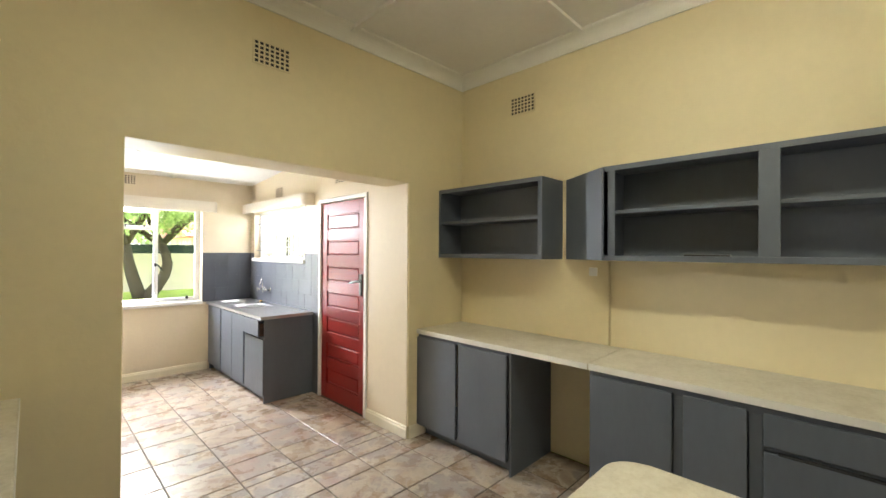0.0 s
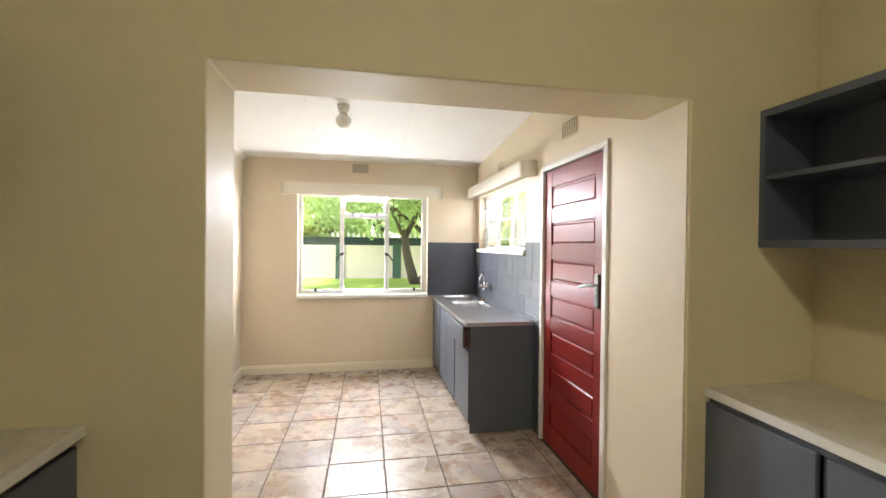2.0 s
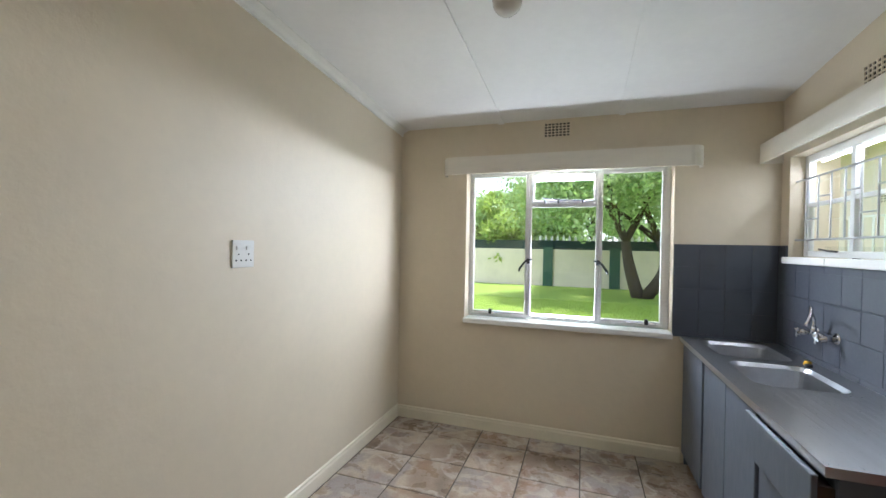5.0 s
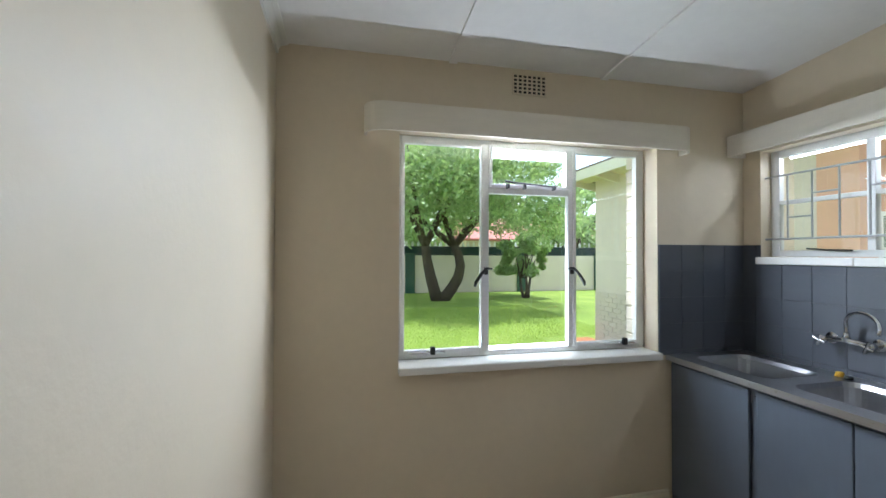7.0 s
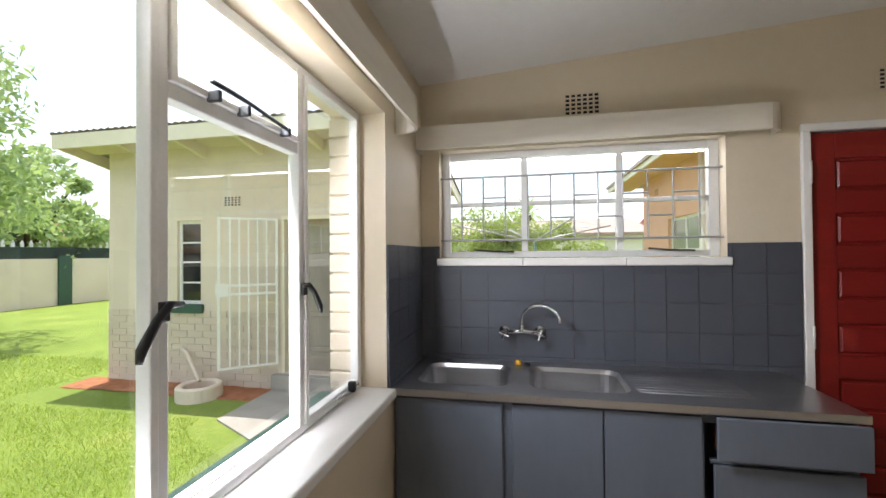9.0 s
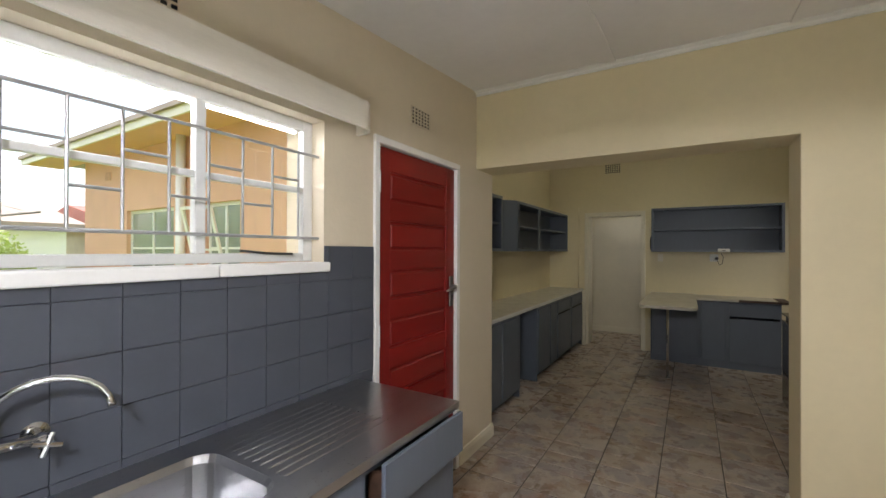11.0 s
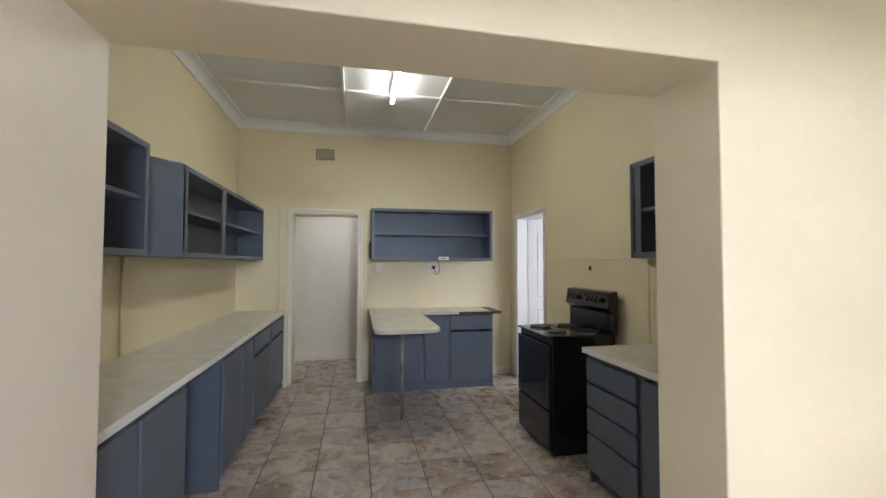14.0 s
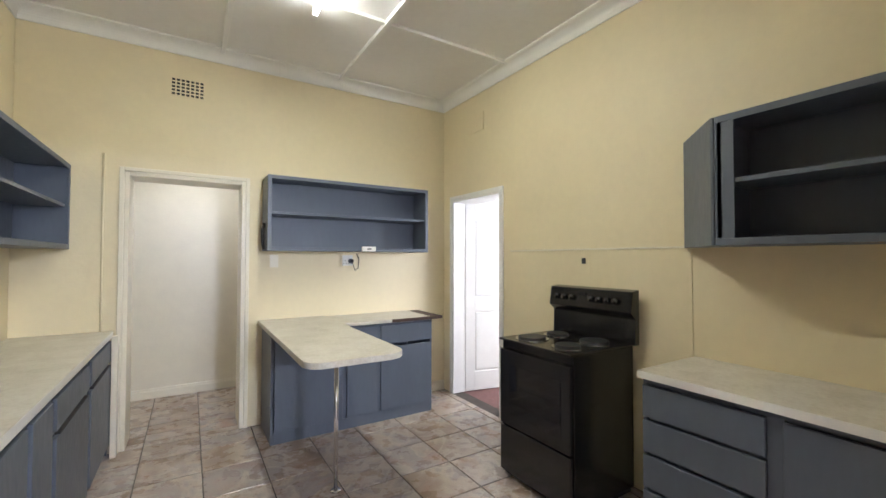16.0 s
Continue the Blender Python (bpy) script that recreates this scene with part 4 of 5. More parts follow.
def open_wall_cabinet(label, x0, x1, y0, y1, z0, z1, face, dividers=(), shelf_z=None, lip=0.03):
    """An open wall cabinet: carcass, face frame, shelf."""
    ob = thing("wall_cabinet", ((x0 + x1) / 2, (y0 + y1) / 2, z0), label, "wall cabinet", "open wall cabinets")
    cabinet_body(ob, x0, x1, y0, y1, z0, z1, open_face=face)
    t, f = 0.018, 0.012
    rows = []
    if face in ("-x", "+x"):
        fx = (x0 - f, x0) if face == "-x" else (x1, x1 + f)
        rows = [((fx[0], y0, z0), (fx[1], y1, z0 + lip)), ((fx[0], y0, z1 - lip), (fx[1], y1, z1)), ((fx[0], y0, z0 + lip), (fx[1], y0 + lip, z1 - lip)), ((fx[0], y1 - lip, z0 + lip), (fx[1], y1, z1 - lip))]
        for d, w in dividers:
            rows.append(((fx[0], d - w / 2, z0 + lip), (fx[1], d + w / 2, z1 - lip)))
        boxes("face_frame", rows, GREY, ob, bevel=0.002)
        if shelf_z:
            sx = (x0 + 0.012, x1 - t) if face == "-x" else (x0 + t, x1 - 0.012)
            box("shelf", (sx[0], y0 + t, shelf_z - 0.011), (sx[1], y1 - t, shelf_z + 0.011), GREY, ob)
    else:
        rows = [((x0, y1, z0), (x1, y1 + f, z0 + lip)), ((x0, y1, z1 - lip), (x1, y1 + f, z1)), ((x0, y1, z0 + lip), (x0 + lip, y1 + f, z1 - lip)), ((x1 - lip, y1, z0 + lip), (x1, y1 + f, z1 - lip))]
        boxes("face_frame", rows, GREY, ob, bevel=0.002)
        if shelf_z:
            box("shelf", (x0 + t, y0 + t, shelf_z - 0.011), (x1 - t, y1 - 0.03, shelf_z + 0.011), GREY, ob)
    return ob


open_wall_cabinet("open blue-grey wall cabinet with one shelf, beside the opening", 0.362, KX1 - 0.002, -1.06, -0.015, 1.487, 2.08, "-x", shelf_z=1.79, lip=0.032)
wc = open_wall_cabinet("long open blue-grey wall cabinet with a shelf and angled end", 0.362, KX1 - 0.002, -3.785, -1.50, 1.487, 2.08, "-x", dividers=((-2.325, 0.085), (-1.535, 0.075)), shelf_z=1.79, lip=0.032)
prism("angled_end", [(KX1 - 0.003, -1.10), (KX1 - 0.003, -1.498), (0.362, -1.498), (0.352, -1.488), (0.625, -1.10)], "z", 1.487, 2.08, GREY, wc, bevel=0.003)
open_wall_cabinet("open blue-grey wall cabinet with one shelf, over the side worktop", KX0 + 0.002, -2.432, -0.90, -0.13, 1.487, 2.08, "+x", dividers=((-0.855, 0.07),), shelf_z=1.78, lip=0.032)
ang = thing("corner_wall_cabinet", (-2.6, -1.05, 1.487), "closed angled blue-grey end of the wall cabinet", "wall cabinet", "open wall cabinets")
prism("body", [(KX0 + 0.003, -1.20), (KX0 + 0.003, -0.905), (-2.418, -0.902), (-2.418, -0.915), (-2.73, -1.20)], "z", 1.487, 2.08, GREY, ang, bevel=0.003)
fcab = open_wall_cabinet("open blue-grey wall cabinet with one shelf and plug adaptor", -2.385, -0.90, KY0 + 0.002, -3.512, 1.487, 2.105, "+y", shelf_z=1.80, lip=0.03)

# south wall: base unit with the peninsula table
sb = thing("base_cabinet", (-1.6, -3.55, 0), "blue-grey painted base cabinet with a drawer beside the peninsula", "cabinet", "kitchen base cabinets")
boards([((-0.925, KY0 + 0.003, 0.0), (-0.907, -3.32, 0.855)), ((-2.325, KY0 + 0.003, 0.0), (-2.307, -3.32, 0.855)), ((-2.307, KY0 + 0.003, 0.09), (-0.925, -3.32, 0.108)), ((-2.307, -3.34, 0.825), (-0.925, -3.32, 0.855)),
               ((-2.307, KY0 + 0.003, 0.108), (-0.925, KY0 + 0.012, 0.825)), ((-1.50, -3.34, 0.108), (-1.465, -3.32, 0.825)), ((-1.805, -3.34, 0.108), (-1.76, -3.32, 0.825)), ((-2.307, -3.335, 0.0), (-0.925, -3.318, 0.09))], GREY, sb)
slab_door("end_panel", (-1.465, -3.319, 0.095), (-0.93, -3.301, 0.84), sb)
slab_door("door", (-1.762, -3.319, 0.095), (-1.50, -3.301, 0.84), sb)
slab_door("door", (-2.315, -3.319, 0.095), (-1.803, -3.301, 0.645), sb)
slab_door("drawer_front", (-2.315, -3.319, 0.672), (-1.803, -3.301, 0.838), sb)
wt = worktop("worktop", (-2.30, KY0 + 0.003, 0.857), (-1.447, -3.285, 0.886), "chipped mottled cream laminate worktop with a bare dark edge")
box("bare_edge", (-2.42, KY0 + 0.02, 0.858), (-2.301, -3.30, 0.884), BROWNWOOD, wt, "bare dark board edge", 0.002)
box("chipped_front", (-2.42, -3.30, 0.859), (-1.90, -3.279, 0.885), BROWNWOOD, wt, "bare dark front edge", 0.002)
pen = thing("peninsula_table", (-1.15, -2.9, 0), "cream laminate peninsula top with rounded corners on a chrome pole", "table")
out = [(-0.875, KY0 + 0.004), (-0.875, -2.17)]
for cx, cy, a0, a1, r in ((-0.975, -2.17, 0, 90, 0.1), (-1.33, -2.19, 90, 180, 0.12)):
    for k in range(9):
        a = radians(a0 + (a1 - a0) * k / 8)
        out.append((cx + r * math.cos(a), cy + r * math.sin(a)))
out += [(-1.445, -3.0), (-1.445, KY0 + 0.004)]
prism("tabletop", out, "z", 0.857, 0.893, WORKTOP, pen, bevel=0.004)
rod("pole", (-1.15, -2.465, 0.0), (-1.15, -2.465, 0.857), 0.014, CHROME, pen, "chrome support pole", 16)
rod("pole_flange", (-1.15, -2.465, 0.0), (-1.15, -2.465, 0.008), 0.032, CHROME, pen, sides=16)

# west wall: base unit with drawers, and the stove
wb = thing("base_cabinet", (-2.5, -0.6, 0), "blue-grey painted base cabinet with four drawers and doors", "cabinet", "kitchen base cabinets")
boards([((KX0 + 0.003, -1.158, 0.0), (-2.262, -1.14, 0.85)), ((KX0 + 0.003, -0.022, 0.0), (-2.262, -0.004, 0.85)), ((KX0 + 0.003, -1.14, 0.09), (-2.262, -0.022, 0.108)), ((-2.28, -1.14, 0.825), (-2.262, -0.022, 0.85)),
               ((-2.28, -0.655, 0.1), (-2.262, -0.60, 0.825)), ((KX0 + 0.004, -1.14, 0.108), (KX0 + 0.013, -0.022, 0.825)), ((-2.34, -1.14, 0), (-2.325, -0.022, 0.09)), ((-2.29, -1.14, 0.11), (-2.282, -0.66, 0.82))], GREY, wb)
for z0, z1 in ((0.668, 0.82), (0.502, 0.652), (0.335, 0.487), (0.095, 0.32)):
    slab_door("drawer_front", (-2.261, -1.152, z0), (-2.243, -0.655, z1), wb)
slab_door("door", (-2.261, -0.60, 0.095), (-2.243, -0.31, 0.82), wb)
slab_door("door", (-2.261, -0.30, 0.095), (-2.243, -0.012, 0.82), wb)
worktop("worktop", (KX0 + 0.002, -1.163, 0.853), (-2.22, -0.003, 0.89), "short mottled cream laminate worktop beside the stove")
box("edge_strip", (-2.2205, -1.162, 0.854), (-2.2175, -0.004, 0.889), PLASTIC, bpy.data.objects["worktop.003"], "pale laminate edge strip", 0.001)

st = thing("stove", (-2.42, -1.79, 0), "black freestanding electric stove with four plates", "stove")
EX0, EX1, EY0, EY1 = -2.71, -2.145, -2.105, -1.505
box("body", (EX0, EY0, 0.03), (EX1 - 0.03, EY1, 0.885), BLACK, st, bevel=0.004)
box("kick_plate", (EX0 + 0.02, EY0 + 0.01, 0.0), (EX1 - 0.05, EY1 - 0.01, 0.03), DARK, st, bevel=0)
box("oven_door", (EX1 - 0.029, EY0 + 0.006, 0.345), (EX1, EY1 - 0.006, 0.83), BLACK, st, bevel=0.006)
box("warmer_drawer", (EX1 - 0.029, EY0 + 0.006, 0.04), (EX1 - 0.002, EY1 - 0.006, 0.335), BLACK, st, bevel=0.006)
box("oven_window", (EX1, EY0 + 0.10, 0.42), (EX1 + 0.002, EY1 - 0.07, 0.74), DARKGLASS, st, "dark oven door glass", bevel=0)
box("hob", (EX0, EY0 - 0.004, 0.886), (EX1 + 0.004, EY1 + 0.004, 0.90), BLACK, st, bevel=0.005)
box("door_trim", (EX1 + 0.001, EY0 + 0.006, 0.832), (EX1 + 0.006, EY0 + 0.05, 0.838), CHROME, st, bevel=0.001)
box("door_trim", (EX1 + 0.0, EY0 + 0.0, 0.337), (EX1 + 0.006, EY0 + 0.05, 0.343), CHROME, st, bevel=0.001)
for px, py, r in ((-2.29, -1.95, 0.09), (-2.29, -1.65, 0.075), (-2.53, -1.95, 0.075), (-2.53, -1.65, 0.09)):
    b = bmesh.new()
    add_rod(b, (px, py, 0.90), (px, py, 0.904), r + 0.018, 28)
    ringo = part("plate_rim", b, CHROME, st, "steel plate rim")
    b = bmesh.new()
    add_rod(b, (px, py, 0.904), (px, py, 0.917), r, 28, r - 0.004)
    part("hot_plate", b, HOTPLATE, st, "black solid hot plate")
prism("splashback", [(-2.70, 0.90), (-2.655, 0.90), (-2.66, 1.06), (-2.615, 1.10), (-2.635, 1.225), (-2.70, 1.235)], "y", EY0, EY1 + 0.05, BLACK, st, bevel=0.004)
for k, y in enumerate((-2.03, -1.965, -1.90, -1.74, -1.68, -1.62, -1.56)):
    rod("knob", (-2.626, y, 1.16), (-2.60, y, 1.163), 0.019, BLACK, st, "black control knob", 14)
box("clock", (-2.628, -1.85, 1.175), (-2.622, -1.79, 1.20), DARKGLASS, st, bevel=0)
box("lever_panel", (-2.70, -2.095, 0.905), (-2.652, -1.515, 1.05), BLACK, st)

# sockets, plugs and wall boards
socket_plate("x", KX0, 1, -1.90, 1.39, 0.10, 0.12, "cream stove isolator plate on the wall", False, WALL)
box("isolator_switch", (KX0 + 0.009, -1.915, 1.39), (KX0 + 0.018, -1.885, 1.43), DARK, bpy.data.objects["wall_socket.001"], "dark isolator switch", 0.002)
sp = socket_plate("y", KY0, 1, -1.66, 1.405, 0.10, 0.10, "cream wall socket with a black plug and cord")
b = bmesh.new()
add_rod(b, (-1.69, KY0 + 0.01, 1.40), (-1.69, KY0 + 0.05, 1.40), 0.024, 14, 0.018)
part("plug", b, IRON, sp, "black round plug")
tube("cord", [(-1.69, KY0 + 0.05, 1.39), (-1.70, KY0 + 0.06, 1.36), (-1.72, KY0 + 0.05, 1.31), (-1.755, KY0 + 0.04, 1.33), (-1.765, KY0 + 0.035, 1.42), (-1.74, KY0 + 0.035, 1.47)], 0.004, IRON, sp, "black cord", 8)
ad = thing("plug_adaptor", (-1.75, -3.508, 1.51), "small white plug adaptor stuck on the cabinet edge", "adaptor")
box("case", (-1.82, -3.498, 1.487), (-1.69, -3.468, 1.532), PLASTIC, ad, bevel=0.006)
box("slot", (-1.775, -3.4675, 1.505), (-1.735, -3.4655, 1.515), DARK, ad, bevel=0)
socket_plate("y", KY0, 1, -1.0, 1.40, 0.07, 0.11, "cream light switch plate", False, TRIM)
socket_plate("x", KX1, -1, -1.30, 1.40, 0.06, 0.06, "cream small wall switch plate under the cabinet", False)
wbd = thing("stove_wall_board", (KX0, -1.9, 0.9), "cream painted board fixed behind the stove", "wall board")
box("board", (KX0 + 0.001, -2.68, 0.10), (KX0 + 0.006, -1.17, 1.485), WALL, wbd, bevel=0.002)
box("edge_strip", (KX0 + 0.001, -2.68, 1.486), (KX0 + 0.012, -0.92, 1.498), TRIM, wbd, bevel=0.002)
pipe = thing("wall_conduit", (KX1 - 0.02, -1.42, 0.9), "cream painted vertical conduit on the wall", "conduit")
rod("pipe", (KX1 - 0.012, -1.42, 0.893), (KX1 - 0.012, -1.42, 1.486), 0.007, WALL, pipe)
pipe2 = thing("wall_conduit", (0.165, KY0 + 0.01, 0.9), "cream painted conduit beside the doorway", "conduit")
rod("pipe", (0.172, KY0 + 0.010, 0.893), (0.172, KY0 + 0.010, 2.19), 0.007, WALL, pipe2)
post = thing("counter_end_panel", (0.135, -3.7, 0), "white painted end post beside the doorway", "end panel")
box("panel", (0.06, KY0 + 0.019, 0.0), (0.097, -3.70, 0.86), TRIM, post)
bk = thing("meter_bracket", (-0.885, -3.6, 1.5), "dark bracket on the cabinet side", "bracket")
tube("bar", [(-0.897, -3.66, 1.50), (-0.885, -3.66, 1.55), (-0.882, -3.655, 1.66), (-0.897, -3.65, 1.72)], 0.012, IRON, bk)
clutter = thing("small_bracket", (0.5, -2.0, 1.505), "small dark metal bracket lying in the cabinet", "bracket")
box("plate", (0.43, -2.15, 1.505), (0.50, -1.93, 1.53), IRON, clutter, bevel=0.006)

fl = thing("fluorescent_lamp", (-1.06, -2.1, 3.05), "lit fluorescent tube on a white ceiling batten", "ceiling lamp")
prism("batten", [(-1.10, KZ - 0.001), (-1.10, KZ - 0.025), (-1.08, KZ - 0.048), (-1.04, KZ - 0.048), (-1.02, KZ - 0.025), (-1.02, KZ - 0.001)], "y", -2.64, -1.52, WHITE, fl, bevel=0.003)
for y in (-2.715, -1.505):
    box("tube_holder", (-1.075, y, KZ - 0.10), (-1.045, y + 0.022, KZ - 0.04), WHITE, fl, bevel=0.004)
rod("tube", (-1.06, -2.694, KZ - 0.08), (-1.06, -1.504, KZ - 0.08), 0.017, TUBE, fl, "glowing fluorescent tube", 14)

# ---- outdoors ----
GZ = -0.15
gnd = bmesh.new()
add_box(gnd, (-400, SY1 + T + 0.0, GZ - 0.2), (400, 600, GZ))
add_box(gnd, (SX1 + T, -400, GZ - 0.2), (400, SY1 + T, GZ))
structure(part("ground", gnd, GRASS), "green lawn in full sun", "lawn")

OX, OX1, OY0, OY1 = 2.15, 4.15, 4.1, 8.2


def outer_roof(x):
    """Underside of the outbuilding's single-pitch roof, falling away to the east."""
    return 2.955 - 0.2 * (x - 1.65)


oh = thing("outbuilding", (3, 6, GZ), "cream and peach painted outbuilding with a tin roof", "outbuilding")
boxes("wall", [((OX, 7.14, GZ), (OX + 0.22, OY1, 2.85)), ((OX, 6.79, GZ), (OX + 0.22, 7.14, 0.86)), ((OX, 6.79, 1.92), (OX + 0.22, 7.14, 2.85)), ((OX, 5.66, GZ), (OX + 0.22, 6.79, 2.85)),
               ((OX, 4.95, 1.94), (OX + 0.22, 5.66, 2.85)), ((OX, 4.95, GZ), (OX + 0.22, 5.66, 0.06)), ((OX, OY0, GZ), (OX + 0.22, 4.95, 2.85))], OUTWALL, oh)
prism("end_wall", [(OX + 0.22, GZ), (OX + 0.22, 2.83), (OX1, outer_roof(OX1)), (OX1, GZ)], "y", OY1 - 0.22, OY1, OUTWALL, oh)
prism("end_wall", [(OX - 0.014, GZ), (OX - 0.014, 2.84), (OX1, outer_roof(OX1)), (OX1, GZ)], "y", OY0 - 0.012, OY0 + 0.34, PEACH, oh, "peach painted end wall")
box("back_wall", (OX1 - 0.22, OY0 + 0.345, GZ), (OX1, OY1 - 0.22, 2.4), OUTWALL, oh)
W20, W21 = 2.35, 2.82
w2 = boxes("window", [((W20, OY0 - 0.03, 0.95), (W20 + 0.04, OY0 - 0.014, 1.86)), ((W21 - 0.04, OY0 - 0.03, 0.95), (W21, OY0 - 0.014, 1.86)), ((2.57, OY0 - 0.03, 0.99), (2.60, OY0 - 0.014, 1.82)), ((W20 + 0.04, OY0 - 0.03, 1.82), (W21 - 0.04, OY0 - 0.014, 1.86)),
                      ((W20 + 0.04, OY0 - 0.03, 0.95), (W21 - 0.04, OY0 - 0.014, 0.99)), ((W20 + 0.04, OY0 - 0.028, 1.5), (2.57, OY0 - 0.014, 1.53)), ((2.60, OY0 - 0.028, 1.5), (W21 - 0.04, OY0 - 0.014, 1.53))], WHITE, oh, "white steel window")
box("pane", (W20 + 0.03, OY0 - 0.02, 0.96), (W21 - 0.03, OY0 - 0.016, 1.85), CURTAINED, w2, bevel=0)
box("floor", (OX + 0.22, OY0 + 0.345, GZ), (OX1 - 0.22, OY1 - 0.22, 0.055), CONCRETE, oh)
bm = bmesh.new()
n = 90
XA, XB = OX - 0.5, OX1 + 0.3
for k in range(n):
    y0, y1 = OY0 - 0.3 + (OY1 - OY0 + 0.6) * k / n, OY0 - 0.3 + (OY1 - OY0 + 0.6) * (k + 1) / n
    z0, z1 = (0.02 * (k % 2), 0.02 * ((k + 1) % 2))
    for dz, flip in ((0.035, 1), (0.027, -1)):
        vs = [(XA, y0, outer_roof(XA) + dz + z0), (XB, y0, outer_roof(XB) + dz + z0), (XB, y1, outer_roof(XB) + dz + z1), (XA, y1, outer_roof(XA) + dz + z1)]
        bm.faces.new([bm.verts.new(p) for p in vs[::flip]])
part("roof", bm, ROOFMETAL, oh, "weathered corrugated roof sheet")
box("fascia", (OX - 0.49, OY0 - 0.28, 2.80), (OX - 0.46, OY1 + 0.28, 2.975), TRIM, oh, "cream painted fascia board")
for y in (OY0 - 0.28, OY1 + 0.25):
    prism("barge_board", [(OX - 0.46, 2.82), (OX - 0.46, 2.975), (XB, outer_roof(XB) + 0.02), (XB, outer_roof(XB) - 0.13)], "y", y, y + 0.03, TRIM, oh, "cream painted barge board")
prism("soffit", [(OX - 0.46, 2.93), (OX - 0.46, 2.945), (OX, 2.855), (OX, 2.84)], "y", OY0 - 0.25, OY1 + 0.25, OUTWALL, oh)
for y in (4.3, 5.1, 5.9, 6.7, 7.5):
    prism("rafter_end", [(OX - 0.46, 2.80), (OX - 0.46, 2.928), (OX, 2.838), (OX, 2.70)], "y", y, y + 0.05, TRIM, oh)
box("ceiling", (OX + 0.22, OY0 + 0.345, 2.3), (OX1 - 0.22, OY1 - 0.22, 2.32), CEILING, oh)
ow = boxes("window", [((OX + 0.04, 6.79, 0.86), (OX + 0.08, 6.825, 1.92)), ((OX + 0.04, 7.105, 0.86), (OX + 0.08, 7.14, 1.92)), ((OX + 0.04, 6.825, 0.86), (OX + 0.08, 7.105, 0.90)), ((OX + 0.04, 6.825, 1.88), (OX + 0.08, 7.105, 1.92)),
                     ((OX + 0.045, 6.825, 1.12), (OX + 0.075, 7.105, 1.14)), ((OX + 0.045, 6.825, 1.38), (OX + 0.075, 7.105, 1.40)), ((OX + 0.045, 6.825, 1.63), (OX + 0.075, 7.105, 1.65))], WHITE, oh, "white steel window with four panes")
for z0, z1 in ((0.90, 1.12), (1.14, 1.38), (1.40, 1.63), (1.65, 1.88)):
    box("pane", (OX + 0.058, 6.823, z0), (OX + 0.062, 7.107, z1), DARKGLASS, ow, bevel=0)
box("window_sill", (OX - 0.05, 6.74, 0.75), (OX + 0.05, 7.19, 0.86), GREENPAINT, oh, "green painted sill")
# added panel with strips; its mid tone stands for the lit room inside
box("inner_door", (OX + 0.13, 4.99, 0.062), (OX + 0.17, 5.62, 1.90), ROOMTONE, oh, "grey-brown panel in the tone of the lit room inside", 0.004)
for z_ in (0.30, 0.72, 1.14, 1.56):
    box("door_ledge", (OX + 0.118, 5.02, z_), (OX + 0.13, 5.59, z_ + 0.06), ROOMTONE, oh, bevel=0.003)
boxes("door_frame", [((OX - 0.005, 4.95, 0.06), (OX + 0.1, 4.99, 1.94)), ((OX - 0.005, 5.62, 0.06), (OX + 0.1, 5.66, 1.94)), ((OX - 0.005, 4.99, 1.90), (OX + 0.1, 5.62, 1.94))], TRIM, oh)
box("doorstep", (OX - 0.10, 4.90, GZ), (OX, 5.75, 0.05), CONCRETE, oh, "worn concrete doorstep", 0.01)
# painted brick courses on the lower wall
z = GZ
row = 0
while z < 0.78:
    y = OY0 - (0.115 if row % 2 else 0.0)
    while y < OY1:
        a, b_ = max(y, OY0 + 0.342), min(y + 0.222, OY1)
        if b_ - a > 0.03 and not (4.88 < (a + b_) / 2 < 5.76):
            box("brick", (OX - 0.012, a, z + 0.004), (OX + 0.01, b_, z + 0.079), BRICKPAINT, oh, bevel=0)
        y += 0.231
    z += 0.085
    row += 1
air_vent("x", OX, -1, 6.33, 2.145, 0.24, 0.12, 5, 4, mat=OUTWALL)

gate = thing("security_gate", (0, 0, 0), "white steel security gate standing open on the outbuilding", "gate")
GW, GH = 0.64, 1.74
for n_, lo, hi in (("stile", (0, -0.015, 0), (0.03, 0.015, GH)), ("stile", (GW - 0.03, -0.015, 0), (GW, 0.015, GH)), ("rail", (0.03, -0.012, 0), (GW - 0.03, 0.012, 0.025)), ("rail", (0.03, -0.012, GH - 0.025), (GW - 0.03, 0.012, GH)), ("rail", (0.03, -0.012, 0.84), (GW - 0.03, 0.012, 0.87)), ("rail", (0.03, -0.012, 0.94), (GW - 0.03, 0.012, 0.97)), ("lock_box", (GW - 0.11, -0.02, 0.83), (GW + 0.02, 0.02, 0.98))):
    box(n_, lo, hi, WHITE, gate, bevel=0.003)
for k in range(1, 6):
    x = 0.03 + (GW - 0.06) * k / 6
    box("bar", (x - 0.009, -0.009, 0.025), (x + 0.009, 0.009, GH - 0.025), WHITE, gate, bevel=0.002)
move_thing(gate, pose(OX - 0.04, 5.68, 0.17, 0, 0, 127))

pl = thing("drain_gully", (1.75, 6.25, GZ), "round cream concrete gully surround by the wall", "drain")
bm = bmesh.new()
prof = [(0.17, 0), (0.24, 0), (0.24, 0.14), (0.225, 0.155), (0.185, 0.155), (0.17, 0.14)]
ringsv = [[bm.verts.new((1.75 + r * math.cos(2 * math.pi * k / 24), 6.45 + r * math.sin(2 * math.pi * k / 24), GZ + z)) for r, z in prof] for k in range(24)]
